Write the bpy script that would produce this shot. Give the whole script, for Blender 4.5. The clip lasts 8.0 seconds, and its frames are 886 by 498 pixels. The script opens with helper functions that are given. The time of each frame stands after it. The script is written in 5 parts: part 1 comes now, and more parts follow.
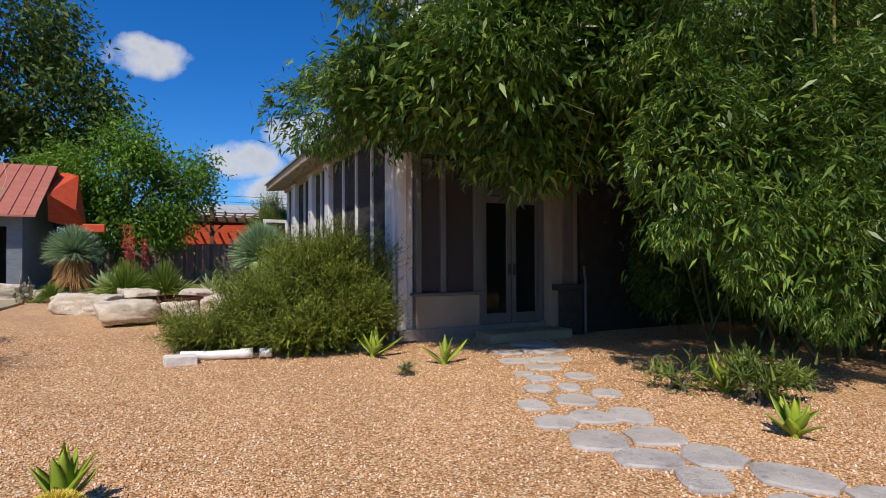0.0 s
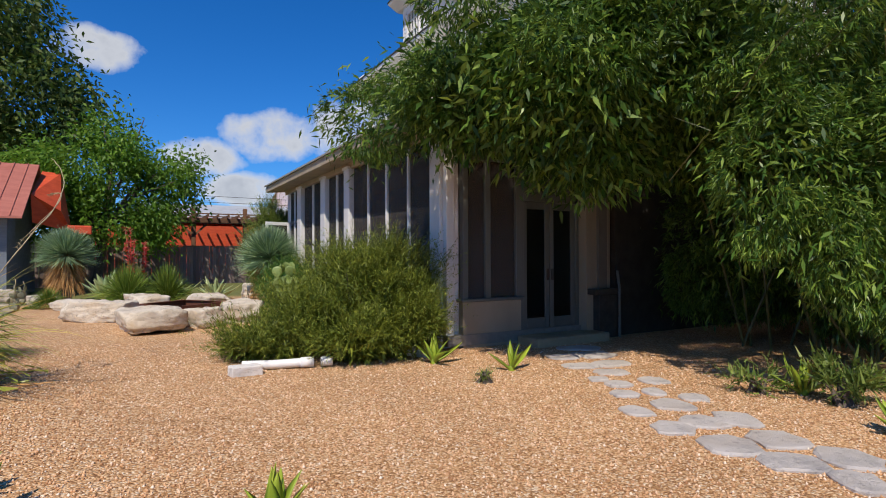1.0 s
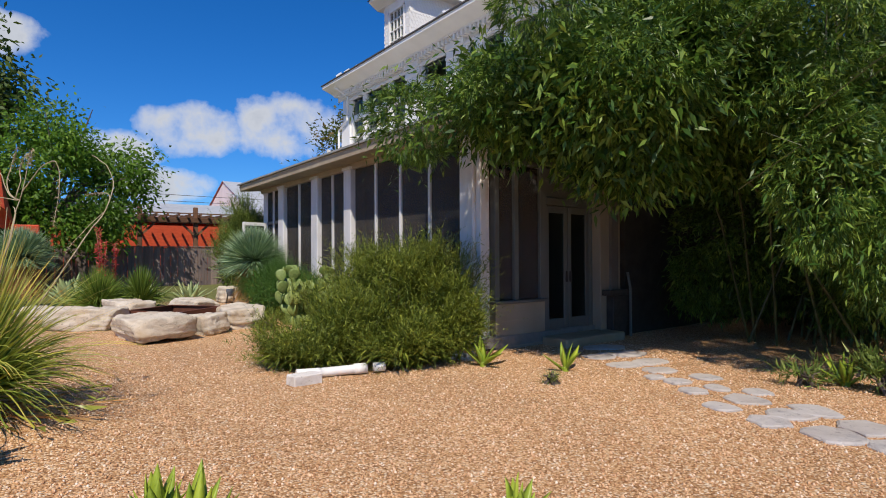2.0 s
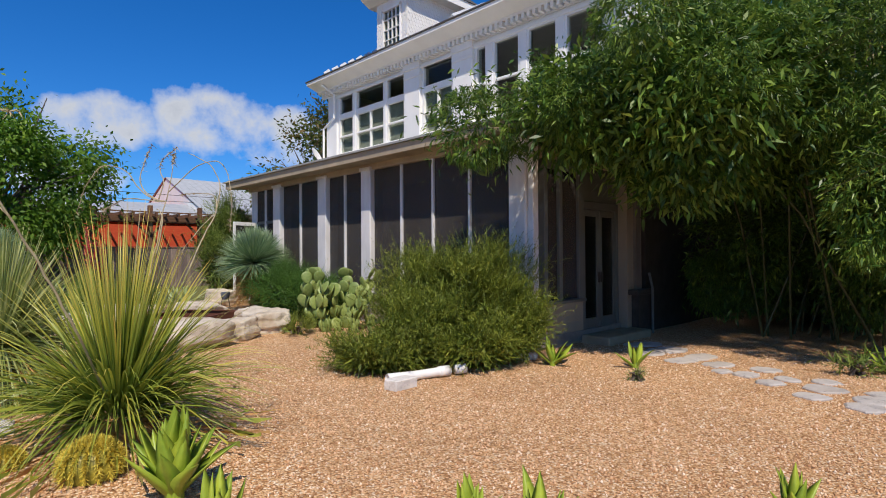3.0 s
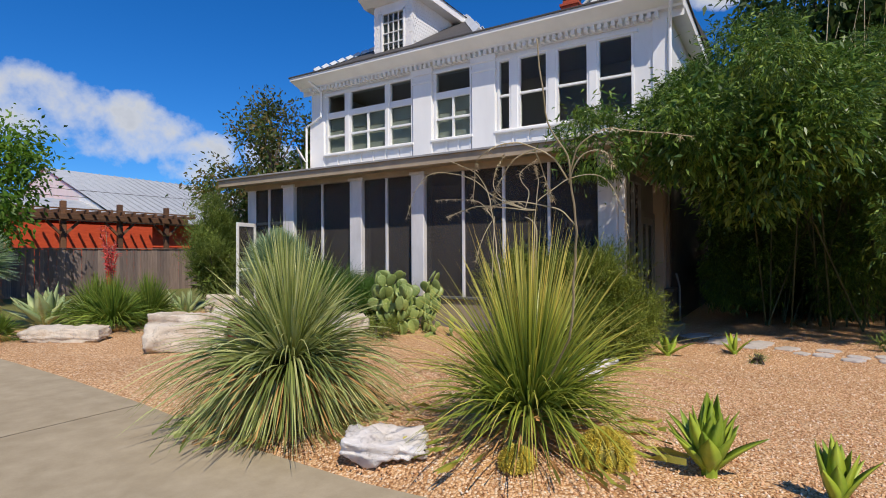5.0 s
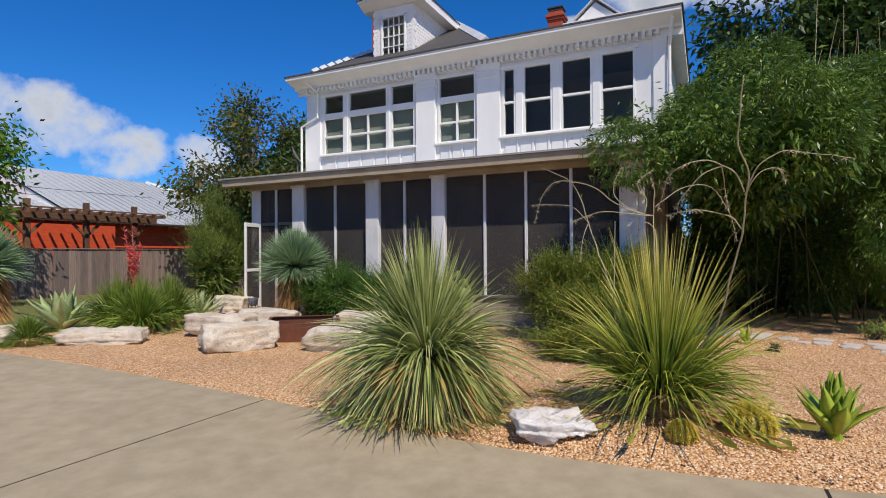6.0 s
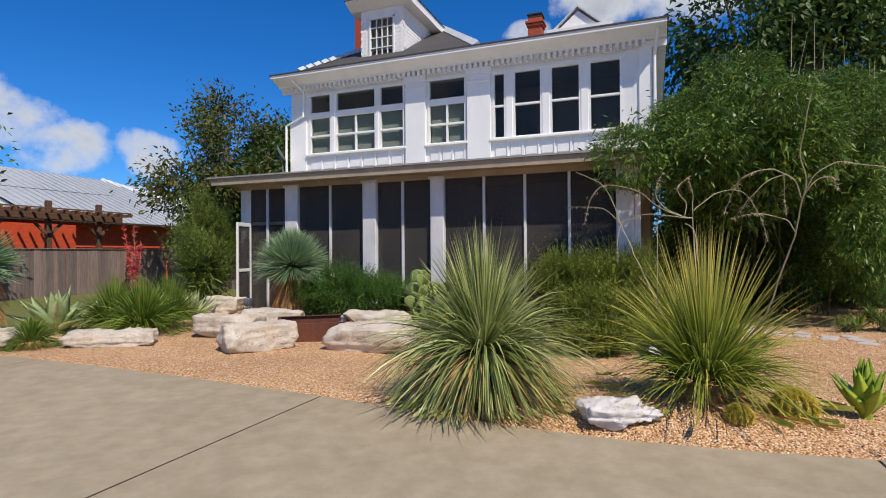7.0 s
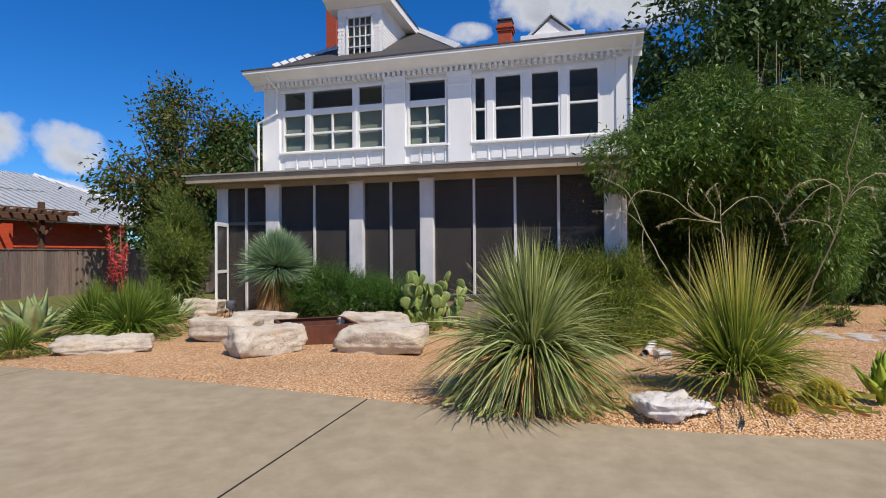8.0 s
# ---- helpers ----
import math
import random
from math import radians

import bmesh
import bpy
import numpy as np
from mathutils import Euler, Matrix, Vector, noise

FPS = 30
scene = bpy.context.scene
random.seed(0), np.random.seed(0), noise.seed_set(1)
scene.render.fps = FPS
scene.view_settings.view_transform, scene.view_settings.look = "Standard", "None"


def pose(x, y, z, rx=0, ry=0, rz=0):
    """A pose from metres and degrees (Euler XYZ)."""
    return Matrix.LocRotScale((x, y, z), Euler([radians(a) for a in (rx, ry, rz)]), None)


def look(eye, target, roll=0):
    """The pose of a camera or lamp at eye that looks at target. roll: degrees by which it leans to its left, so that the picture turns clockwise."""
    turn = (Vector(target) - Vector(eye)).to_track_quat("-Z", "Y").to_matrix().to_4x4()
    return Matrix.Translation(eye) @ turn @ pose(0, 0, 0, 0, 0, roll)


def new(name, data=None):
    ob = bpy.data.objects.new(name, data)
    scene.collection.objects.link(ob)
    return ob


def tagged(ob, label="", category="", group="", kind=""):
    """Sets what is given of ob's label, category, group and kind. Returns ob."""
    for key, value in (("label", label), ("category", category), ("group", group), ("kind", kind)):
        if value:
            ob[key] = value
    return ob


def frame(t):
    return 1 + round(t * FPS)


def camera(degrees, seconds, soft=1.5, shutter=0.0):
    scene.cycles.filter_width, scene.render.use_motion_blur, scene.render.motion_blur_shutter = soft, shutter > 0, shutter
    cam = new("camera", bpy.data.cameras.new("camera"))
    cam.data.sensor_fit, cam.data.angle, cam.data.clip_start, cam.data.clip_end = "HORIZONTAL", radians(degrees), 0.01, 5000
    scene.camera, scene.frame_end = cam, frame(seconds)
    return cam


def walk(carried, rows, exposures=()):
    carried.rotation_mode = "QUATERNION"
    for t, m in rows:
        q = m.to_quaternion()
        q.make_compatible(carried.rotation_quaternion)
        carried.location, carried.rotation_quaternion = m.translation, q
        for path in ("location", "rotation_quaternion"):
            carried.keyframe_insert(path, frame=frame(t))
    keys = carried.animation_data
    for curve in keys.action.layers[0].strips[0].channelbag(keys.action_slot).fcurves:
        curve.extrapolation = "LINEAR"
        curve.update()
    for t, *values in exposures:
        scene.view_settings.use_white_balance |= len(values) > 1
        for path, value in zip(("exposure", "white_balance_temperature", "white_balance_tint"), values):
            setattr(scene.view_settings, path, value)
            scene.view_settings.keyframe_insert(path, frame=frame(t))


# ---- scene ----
cam = camera(78.1, 8.0, soft=1.0)
METRES, EYE, TILT, LEAN, TURN = 13.2, 1.39, 0.0, 0.0, -25.5
ROWS = [
    (0.0, 0.0, 0.0, 0.0, 0.0, 0.7, 0.17),
    (0.5, -0.0463, -0.0014, 0.0032, -1.71, 0.67, 0.2),
    (1.0, -0.1027, -0.0002, 0.0077, -3.97, 0.67, 0.2),
    (1.5, -0.1615, 0.0042, 0.0103, -7.55, 0.64, 0.23),
    (3.0, -0.3737, 0.0471, 0.0165, -18.58, 0.5, 0.34),
    (3.5, -0.4521, 0.0672, 0.0181, -22.37, 0.46, 0.37),
    (4.0, -0.5259, 0.091, 0.0195, -25.92, 0.48, 0.35),
    (4.5, -0.5966, 0.1225, 0.0204, -29.31, 0.53, 0.32),
    (6.0, -0.8, 0.2028, 0.0224, -38.79, 0.53, 0.37),
    (6.5, -0.8403, 0.2229, 0.022, -41.06, 0.5, 0.39),
    (7.0, -0.8714, 0.2404, 0.0227, -43.52, 0.49, 0.4),
    (7.5, -0.9022, 0.2623, 0.0235, -46.51, 0.49, 0.38),
    (8.0, -0.935, 0.2974, 0.0249, -49.58, 0.47, 0.38),
]
walk(cam, [(t, pose(0, 0, EYE, TILT, LEAN, TURN) @ pose(METRES * x, METRES * y, METRES * z, 90 + pitch, roll, yaw)) for t, x, y, z, yaw, pitch, roll in ROWS])

# ---- light ----
SUN_AZ, SUN_EL = radians(38), radians(52)  # azimuth from -y towards -x
SUN = Vector((-math.sin(SUN_AZ) * math.cos(SUN_EL), -math.cos(SUN_AZ) * math.cos(SUN_EL), math.sin(SUN_EL)))
sun_data = bpy.data.lights.new("sun", "SUN")
sun_data.energy, sun_data.angle, sun_data.color = 4.5, radians(0.55), (1.0, 0.90, 0.76)
sun = new("sun", sun_data)
sun.matrix_world = look(SUN * 60, (0, 0, 0))

world = bpy.data.worlds.new("sky")
scene.world = world
world.use_nodes = True
W = world.node_tree
W.nodes.clear()


def wn(kind, **inputs):
    n = W.nodes.new(kind)
    for k, v in inputs.items():
        n.inputs[k.replace("_", " ")].default_value = v
    return n


def wmath(op, a, b=None, clamp=False):
    n = W.nodes.new("ShaderNodeMath")
    n.operation, n.use_clamp = op, clamp
    for i, v in enumerate((a, b)):
        if v is None:
            continue
        if isinstance(v, (int, float)):
            n.inputs[i].default_value = v
        else:
            W.links.new(v, n.inputs[i])
    return n.outputs[0]


sky = W.nodes.new("ShaderNodeTexSky")
sky.sky_type, sky.sun_disc = "NISHITA", False
sky.sun_elevation, sky.sun_rotation = SUN_EL, math.atan2(SUN.x, SUN.y)
sky.air_density, sky.dust_density, sky.ozone_density = 1.0, 0.15, 4.0
deep = W.nodes.new("ShaderNodeHueSaturation")
deep.inputs["Saturation"].default_value, deep.inputs["Value"].default_value = 1.12, 1.02
clear = W.nodes.new("ShaderNodeMixRGB")
clear.blend_type = "MULTIPLY"
clear.inputs[0].default_value, clear.inputs[2].default_value = 1.0, (0.54, 0.82, 1.24, 1)
W.links.new(sky.outputs[0], clear.inputs[1])
W.links.new(clear.outputs[0], deep.inputs["Color"])
coord = W.nodes.new("ShaderNodeTexCoord")
sep = W.nodes.new("ShaderNodeSeparateXYZ")
W.links.new(coord.outputs["Generated"], sep.inputs[0])
# fair-weather clouds: soft heaps at given headings (degrees clockwise from +y), heights and sizes
puff = wn("ShaderNodeTexNoise", Scale=8.5, Detail=9.0, Roughness=0.6)
W.links.new(coord.outputs["Generated"], puff.inputs["Vector"])
CLOUDS = [(-3.5, 17.8, 4.2, 2.2), (5, 9.5, 4.5, 2.2), (12, 12, 5, 2.8), (10, 6.5, 6, 1.8), (21.5, 12.6, 6, 4.2), (28, 11, 6.5, 3.6), (34, 9, 5, 2.8), (41, 9.5, 3.6, 2.4), (37, 4.5, 9, 2.2), (52, 5, 7, 2),
          (86, 24.5, 7, 3), (96, 24, 8, 4), (108, 24, 10, 5), (78, 22, 3, 1.2), (150, 20, 18, 8), (-60, 18, 16, 7), (200, 22, 20, 8), (-110, 15, 20, 6)]
density = None
for az, el, wide, tall in CLOUDS:
    a, e = radians(az), radians(el)
    mid = (math.sin(a) * math.cos(e), math.cos(a) * math.cos(e), math.sin(e))
    side = (math.cos(a), -math.sin(a), 0.0)
    up = (-math.sin(a) * math.sin(e), -math.cos(a) * math.sin(e), math.cos(e))
    terms = []
    for axis, size in ((side, math.sin(radians(wide))), (up, math.sin(radians(tall)))):
        d = W.nodes.new("ShaderNodeVectorMath")
        d.operation = "DOT_PRODUCT"
        d.inputs[1].default_value = axis
        W.links.new(coord.outputs["Generated"], d.inputs[0])
        s = wmath("DIVIDE", d.outputs["Value"], size)
        terms.append(wmath("MULTIPLY", s, s))
    f = W.nodes.new("ShaderNodeVectorMath")
    f.operation = "DOT_PRODUCT"
    f.inputs[1].default_value = mid
    W.links.new(coord.outputs["Generated"], f.inputs[0])
    ahead = wmath("GREATER_THAN", f.outputs["Value"], 0.3)
    blob = wmath("SUBTRACT", wmath("SUBTRACT", 1.0, wmath("ADD", *terms)), wmath("MULTIPLY", wmath("SUBTRACT", 1.0, ahead), 60.0))
    density = blob if density is None else wmath("MAXIMUM", density, blob)
shape = wmath("ADD", wmath("MINIMUM", wmath("MAXIMUM", density, -1.0), 0.7), wmath("MULTIPLY", wmath("SUBTRACT", puff.outputs["Fac"], 0.5), 2.9))
cover = wmath("MULTIPLY", wmath("SUBTRACT", shape, 0.2), 1.7, clamp=True)
cover = wmath("MULTIPLY", cover, 0.93)
core = wmath("MULTIPLY", wmath("SUBTRACT", shape, 0.55), 1.1, clamp=True)
tone = W.nodes.new("ShaderNodeMixRGB")
tone.inputs[1].default_value, tone.inputs[2].default_value = (6.9, 7.1, 7.5, 1), (3.9, 4.15, 4.7, 1)
W.links.new(core, tone.inputs[0])
mixed = W.nodes.new("ShaderNodeMixRGB")
W.links.new(cover, mixed.inputs[0])
W.links.new(deep.outputs[0], mixed.inputs[1])
W.links.new(tone.outputs[0], mixed.inputs[2])
back = wn("ShaderNodeBackground", Strength=0.10)
W.links.new(mixed.outputs[0], back.inputs["Color"])
W.links.new(back.outputs[0], W.nodes.new("ShaderNodeOutputWorld").inputs["Surface"])
scene.view_settings.exposure = 0.0


# ---- materials ----
class Mat:
    """A small builder for procedural materials."""

    def __init__(self, name, rough=0.7, metal=0.0, spec=0.4):
        self.m = bpy.data.materials.new(name)
        self.m.use_nodes = True
        self.t = self.m.node_tree
        self.p = self.t.nodes["Principled BSDF"]
        self.p.inputs["Roughness"].default_value = rough
        self.p.inputs["Metallic"].default_value = metal
        self.p.inputs["Specular IOR Level"].default_value = spec
        self.c = self.t.nodes.new("ShaderNodeTexCoord").outputs["Object"]

    def world_space(self):
        self.c = self.t.nodes.new("ShaderNodeNewGeometry").outputs["Position"]
        return self

    def stretch(self, sx, sy, sz):
        n = self.t.nodes.new("ShaderNodeMapping")
        n.inputs["Scale"].default_value = (sx, sy, sz)
        self.t.links.new(self.c, n.inputs["Vector"])
        return n.outputs[0]

    def noise(self, scale, detail=4, rough=0.55, vec=None):
        n = self.t.nodes.new("ShaderNodeTexNoise")
        n.inputs["Scale"].default_value, n.inputs["Detail"].default_value, n.inputs["Roughness"].default_value = scale, detail, rough
        self.t.links.new(vec or self.c, n.inputs["Vector"])
        return n.outputs["Fac"]

    def voronoi(self, scale, out="Distance", feature="F1", vec=None):
        n = self.t.nodes.new("ShaderNodeTexVoronoi")
        n.feature = feature
        n.inputs["Scale"].default_value = scale
        self.t.links.new(vec or self.c, n.inputs["Vector"])
        return n.outputs[out]

    def ramp(self, fac, stops):
        n = self.t.nodes.new("ShaderNodeValToRGB")
        e = n.color_ramp.elements
        while len(e) < len(stops):
            e.new(0.5)
        for el, (pos, col) in zip(e, stops):
            el.position, el.color = pos, (*col, 1)
        self.t.links.new(fac, n.inputs[0])
        return n.outputs[0]

    def mix(self, fac, a, b, mode="MIX"):
        n = self.t.nodes.new("ShaderNodeMixRGB")
        n.blend_type = mode
        for i, v in enumerate((fac, a, b)):
            if isinstance(v, (int, float)):
                n.inputs[i].default_value = v
            elif isinstance(v, tuple):
                n.inputs[i].default_value = (*v, 1)
            else:
                self.t.links.new(v, n.inputs[i])
        return n.outputs[0]

    def random_object(self):
        return self.t.nodes.new("ShaderNodeObjectInfo").outputs["Random"]

    def random_island(self):
        return self.t.nodes.new("ShaderNodeNewGeometry").outputs["Random Per Island"]

    def colour(self, c):
        if isinstance(c, tuple):
            self.p.inputs["Base Color"].default_value = (*c, 1)
        else:
            self.t.links.new(c, self.p.inputs["Base Color"])
        return self

    def bump(self, h, strength=0.4, dist=0.01):
        n = self.t.nodes.new("ShaderNodeBump")
        n.inputs["Strength"].default_value, n.inputs["Distance"].default_value = strength, dist
        self.t.links.new(h, n.inputs["Height"])
        self.t.links.new(n.outputs[0], self.p.inputs["Normal"])
        return self

    def leafy(self, amount=0.3):
        """Thin leaves let some light through."""
        tr = self.t.nodes.new("ShaderNodeBsdfTranslucent")
        mx = self.t.nodes.new("ShaderNodeMixShader")
        mx.inputs[0].default_value = amount
        out = self.t.nodes["Material Output"]
        link = self.p.inputs["Base Color"].links
        if link:
            self.t.links.new(link[0].from_socket, tr.inputs["Color"])
        self.t.links.new(self.p.outputs[0], mx.inputs[1])
        self.t.links.new(tr.outputs[0], mx.inputs[2])
        self.t.links.new(mx.outputs[0], out.inputs["Surface"])
        return self


def paint(name, col, rough=0.55, dirt=0.14, scale=1.6):
    m = Mat(name, rough).world_space()
    dark = tuple(v * (1 - dirt) for v in col)
    stain = m.noise(scale, 6, 0.6, m.stretch(1, 1, 0.35))
    fine = m.noise(38, 3)
    c = m.mix(m.ramp(stain, [(0.38, (0, 0, 0)), (0.72, (1, 1, 1))]), col, dark)
    c = m.mix(0.06, c, fine, "OVERLAY")
    return m.colour(c).bump(fine, 0.12, 0.004).m


def foliage(name, a, b, c, amount=0.3, rough=0.5, scale=0.8):
    m = Mat(name, rough, spec=0.35).world_space()
    col = m.ramp(m.random_island(), [(0.0, a), (0.5, b), (1.0, c)])
    big = m.ramp(m.noise(scale, 3), [(0.3, (0.62, 0.66, 0.6)), (0.7, (1.15, 1.12, 1.0))])
    return m.colour(m.mix(1.0, col, big, "MULTIPLY")).leafy(amount).m


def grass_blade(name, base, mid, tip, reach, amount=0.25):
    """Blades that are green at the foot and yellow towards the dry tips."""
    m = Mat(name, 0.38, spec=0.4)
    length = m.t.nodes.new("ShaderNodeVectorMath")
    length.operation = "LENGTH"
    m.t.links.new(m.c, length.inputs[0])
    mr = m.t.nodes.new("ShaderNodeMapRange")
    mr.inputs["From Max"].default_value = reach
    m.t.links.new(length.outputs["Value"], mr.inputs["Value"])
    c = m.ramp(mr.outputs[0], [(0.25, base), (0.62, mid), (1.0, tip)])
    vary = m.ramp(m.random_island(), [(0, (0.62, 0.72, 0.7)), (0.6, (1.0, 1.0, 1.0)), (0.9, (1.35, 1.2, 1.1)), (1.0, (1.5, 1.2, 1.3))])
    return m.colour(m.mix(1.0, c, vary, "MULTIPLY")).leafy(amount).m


def wood(name, a, b, rough=0.75, grain=(14, 14, 0.7)):
    m = Mat(name, rough).world_space()
    g = m.noise(3.0, 6, 0.65, m.stretch(*grain))
    c = m.ramp(g, [(0.25, a), (0.75, b)])
    shade = m.ramp(m.random_object(), [(0, (0.7, 0.7, 0.72)), (1, (1.2, 1.16, 1.1))])
    return m.colour(m.mix(1.0, c, shade, "MULTIPLY")).bump(g, 0.4, 0.006).m


def gravel_material():
    m = Mat("gravel", 0.85, spec=0.3).world_space()
    cell = m.voronoi(58, "Color")
    sepc = m.t.nodes.new("ShaderNodeSeparateColor")
    m.t.links.new(cell, sepc.inputs[0])
    stone = m.ramp(sepc.outputs[0], [(0.0, (0.33, 0.165, 0.068)), (0.25, (0.56, 0.315, 0.14)), (0.55, (0.71, 0.44, 0.225)), (0.8, (0.79, 0.54, 0.315)), (1.0, (0.87, 0.73, 0.54))])
    dist = m.voronoi(58)
    gap = m.ramp(dist, [(0.4, (1, 1, 1)), (0.85, (0.5, 0.42, 0.36))])
    patch = m.ramp(m.noise(0.55, 5, 0.6), [(0.3, (0.84, 0.82, 0.80)), (0.7, (1.08, 1.06, 1.04))])
    c = m.mix(1.0, m.mix(1.0, stone, gap, "MULTIPLY"), patch, "MULTIPLY")
    # lawn and leaf litter towards the fence
    far = m.t.nodes.new("ShaderNodeSeparateXYZ")
    m.t.links.new(m.c, far.inputs[0])
    mr = m.t.nodes.new("ShaderNodeMapRange")
    mr.inputs["From Min"].default_value, mr.inputs["From Max"].default_value = 18.6, 20.2
    add = m.t.nodes.new("ShaderNodeMath")
    add.operation = "ADD"
    m.t.links.new(far.outputs[1], add.inputs[0])
    m.t.links.new(m.noise(0.9, 4), add.inputs[1])
    m.t.links.new(add.outputs[0], mr.inputs["Value"])
    grass = m.ramp(m.noise(9, 6, 0.7), [(0.3, (0.10, 0.10, 0.03)), (0.55, (0.17, 0.18, 0.05)), (0.8, (0.30, 0.26, 0.11))])
    m.colour(m.mix(mr.outputs[0], c, grass))
    inv = m.t.nodes.new("ShaderNodeMath")
    inv.operation = "SUBTRACT"
    inv.inputs[0].default_value = 1.0
    m.t.links.new(dist, inv.inputs[1])
    return m.bump(inv.outputs[0], 0.9, 0.012).m


def concrete_material():
    m = Mat("concrete", 0.8, spec=0.35).world_space()
    big = m.noise(0.45, 5, 0.62)
    mid = m.noise(4.5, 5, 0.6)
    fine = m.noise(90, 3, 0.6)
    c = m.ramp(big, [(0.3, (0.32, 0.26, 0.165)), (0.7, (0.425, 0.35, 0.235))])
    c = m.mix(0.34, c, m.ramp(mid, [(0.35, (0.23, 0.185, 0.115)), (0.7, (0.47, 0.395, 0.275))]))
    c = m.mix(0.12, c, fine, "OVERLAY")
    return m.colour(c).bump(fine, 0.2, 0.003).m


def limestone_material(name, light, dark, rust):
    m = Mat(name, 0.85, spec=0.25).world_space()
    band = m.noise(2.2, 8, 0.65, m.stretch(1, 1, 1.5))
    pit = m.noise(13, 9, 0.75)
    c = m.ramp(band, [(0.25, dark), (0.5, light), (0.8, tuple(min(1, v * 1.15) for v in light))])
    c = m.mix(m.ramp(m.noise(1.7, 4), [(0.5, (0, 0, 0)), (0.72, (0.75, 0.75, 0.75))]), c, rust)
    c = m.mix(m.ramp(pit, [(0.28, (0.8, 0.8, 0.8)), (0.45, (0, 0, 0))]), c, tuple(v * 0.45 for v in dark))
    return m.colour(c).bump(pit, 0.85, 0.035).m


def siding_material(name, a, b):
    m = Mat(name, 0.6).world_space()
    return m.colour(m.ramp(m.noise(3, 5, 0.6, m.stretch(1, 1, 3)), [(0.3, a), (0.7, b)])).bump(m.noise(50, 2), 0.1, 0.003).m


def roof_material(name, a, b, size):
    m = Mat(name, 0.85).world_space()
    br = m.t.nodes.new("ShaderNodeTexBrick")
    br.inputs["Scale"].default_value = size
    br.inputs["Color1"].default_value, br.inputs["Color2"].default_value, br.inputs["Mortar"].default_value = (*a, 1), (*b, 1), (a[0] * 0.4, a[1] * 0.4, a[2] * 0.4, 1)
    br.inputs["Mortar Size"].default_value = 0.012
    rot = m.t.nodes.new("ShaderNodeMapping")
    rot.inputs["Rotation"].default_value = (radians(90), 0, radians(90))
    m.t.links.new(m.c, rot.inputs[0])
    m.t.links.new(rot.outputs[0], br.inputs["Vector"])
    c = m.mix(0.5, br.outputs["Color"], m.ramp(m.noise(24, 5, 0.7), [(0.3, a), (0.7, b)]))
    return m.colour(c).bump(br.outputs["Fac"], 0.3, 0.01).m


def glass_material(name, tint, gloss=0.9):
    m = Mat(name, 0.03)
    tr = m.t.nodes.new("ShaderNodeBsdfTransparent")
    tr.inputs[0].default_value = (*tint, 1)
    gl = m.t.nodes.new("ShaderNodeBsdfGlossy")
    gl.inputs["Roughness"].default_value = 0.03
    lw = m.t.nodes.new("ShaderNodeLayerWeight")
    pw = m.t.nodes.new("ShaderNodeMath")
    pw.operation = "POWER"
    pw.inputs[1].default_value = 4.0
    m.t.links.new(lw.outputs["Facing"], pw.inputs[0])
    fr = m.t.nodes.new("ShaderNodeMath")
    fr.operation = "MULTIPLY_ADD"
    fr.inputs[1].default_value, fr.inputs[2].default_value = 0.5, 0.018
    m.t.links.new(pw.outputs[0], fr.inputs[0])
    mx = m.t.nodes.new("ShaderNodeMixShader")
    m.t.links.new(fr.outputs[0], mx.inputs[0])
    m.t.links.new(tr.outputs[0], mx.inputs[1])
    m.t.links.new(gl.outputs[0], mx.inputs[2])
    m.t.links.new(mx.outputs[0], m.t.nodes["Material Output"].inputs["Surface"])
    return m.m


def screen_material():
    """Insect screen: dark woven mesh, a third open."""
    m = Mat("insect_screen", 0.7, spec=0.2).world_space()
    m.colour(m.ramp(m.noise(2.0, 4, 0.6, m.stretch(1, 1, 0.3)), [(0.3, (0.060, 0.054, 0.050)), (0.7, (0.085, 0.077, 0.072))]))
    tr = m.t.nodes.new("ShaderNodeBsdfTransparent")
    mx = m.t.nodes.new("ShaderNodeMixShader")
    mx.inputs[0].default_value = 0.32
    m.t.links.new(m.p.outputs[0], mx.inputs[1])
    m.t.links.new(tr.outputs[0], mx.inputs[2])
    m.t.links.new(mx.outputs[0], m.t.nodes["Material Output"].inputs["Surface"])
    return m.m


def plain(name, a, b, rough=0.7, scale=6.0, metal=0.0, detail=5):
    m = Mat(name, rough, metal).world_space()
    n = m.noise(scale, detail, 0.62)
    return m.colour(m.ramp(n, [(0.3, a), (0.7, b)])).bump(n, 0.2, 0.006).m


GRAVEL, CONCRETE = gravel_material(), concrete_material()
WHITE = paint("white_paint", (0.86, 0.85, 0.825), 0.5, 0.12)
TRIM = paint("trim_paint", (0.87, 0.86, 0.835), 0.5, 0.08)
COLUMN = paint("weathered_white_paint", (0.76, 0.74, 0.74), 0.6, 0.25, 2.5)
TAN = paint("tan_paint", (0.43, 0.35, 0.25), 0.6, 0.25, 2.0)
CREAM = paint("cream_stucco", (0.34, 0.29, 0.215), 0.85, 0.25, 1.2)
DARKTRIM = plain("dark_trim", (0.035, 0.03, 0.027), (0.07, 0.06, 0.05))
FRAME_GREY = paint("grey_frame_paint", (0.135, 0.14, 0.13), 0.5, 0.25)
SCREEN = screen_material()
GLASS = glass_material("window_glass", (0.74, 0.78, 0.76))
JOINT = plain("joint_filler", (0.012, 0.010, 0.008), (0.025, 0.02, 0.016), 0.9)
SHINGLE = roof_material("dark_roof_shingle", (0.055, 0.052, 0.05), (0.10, 0.092, 0.088), 4.0)
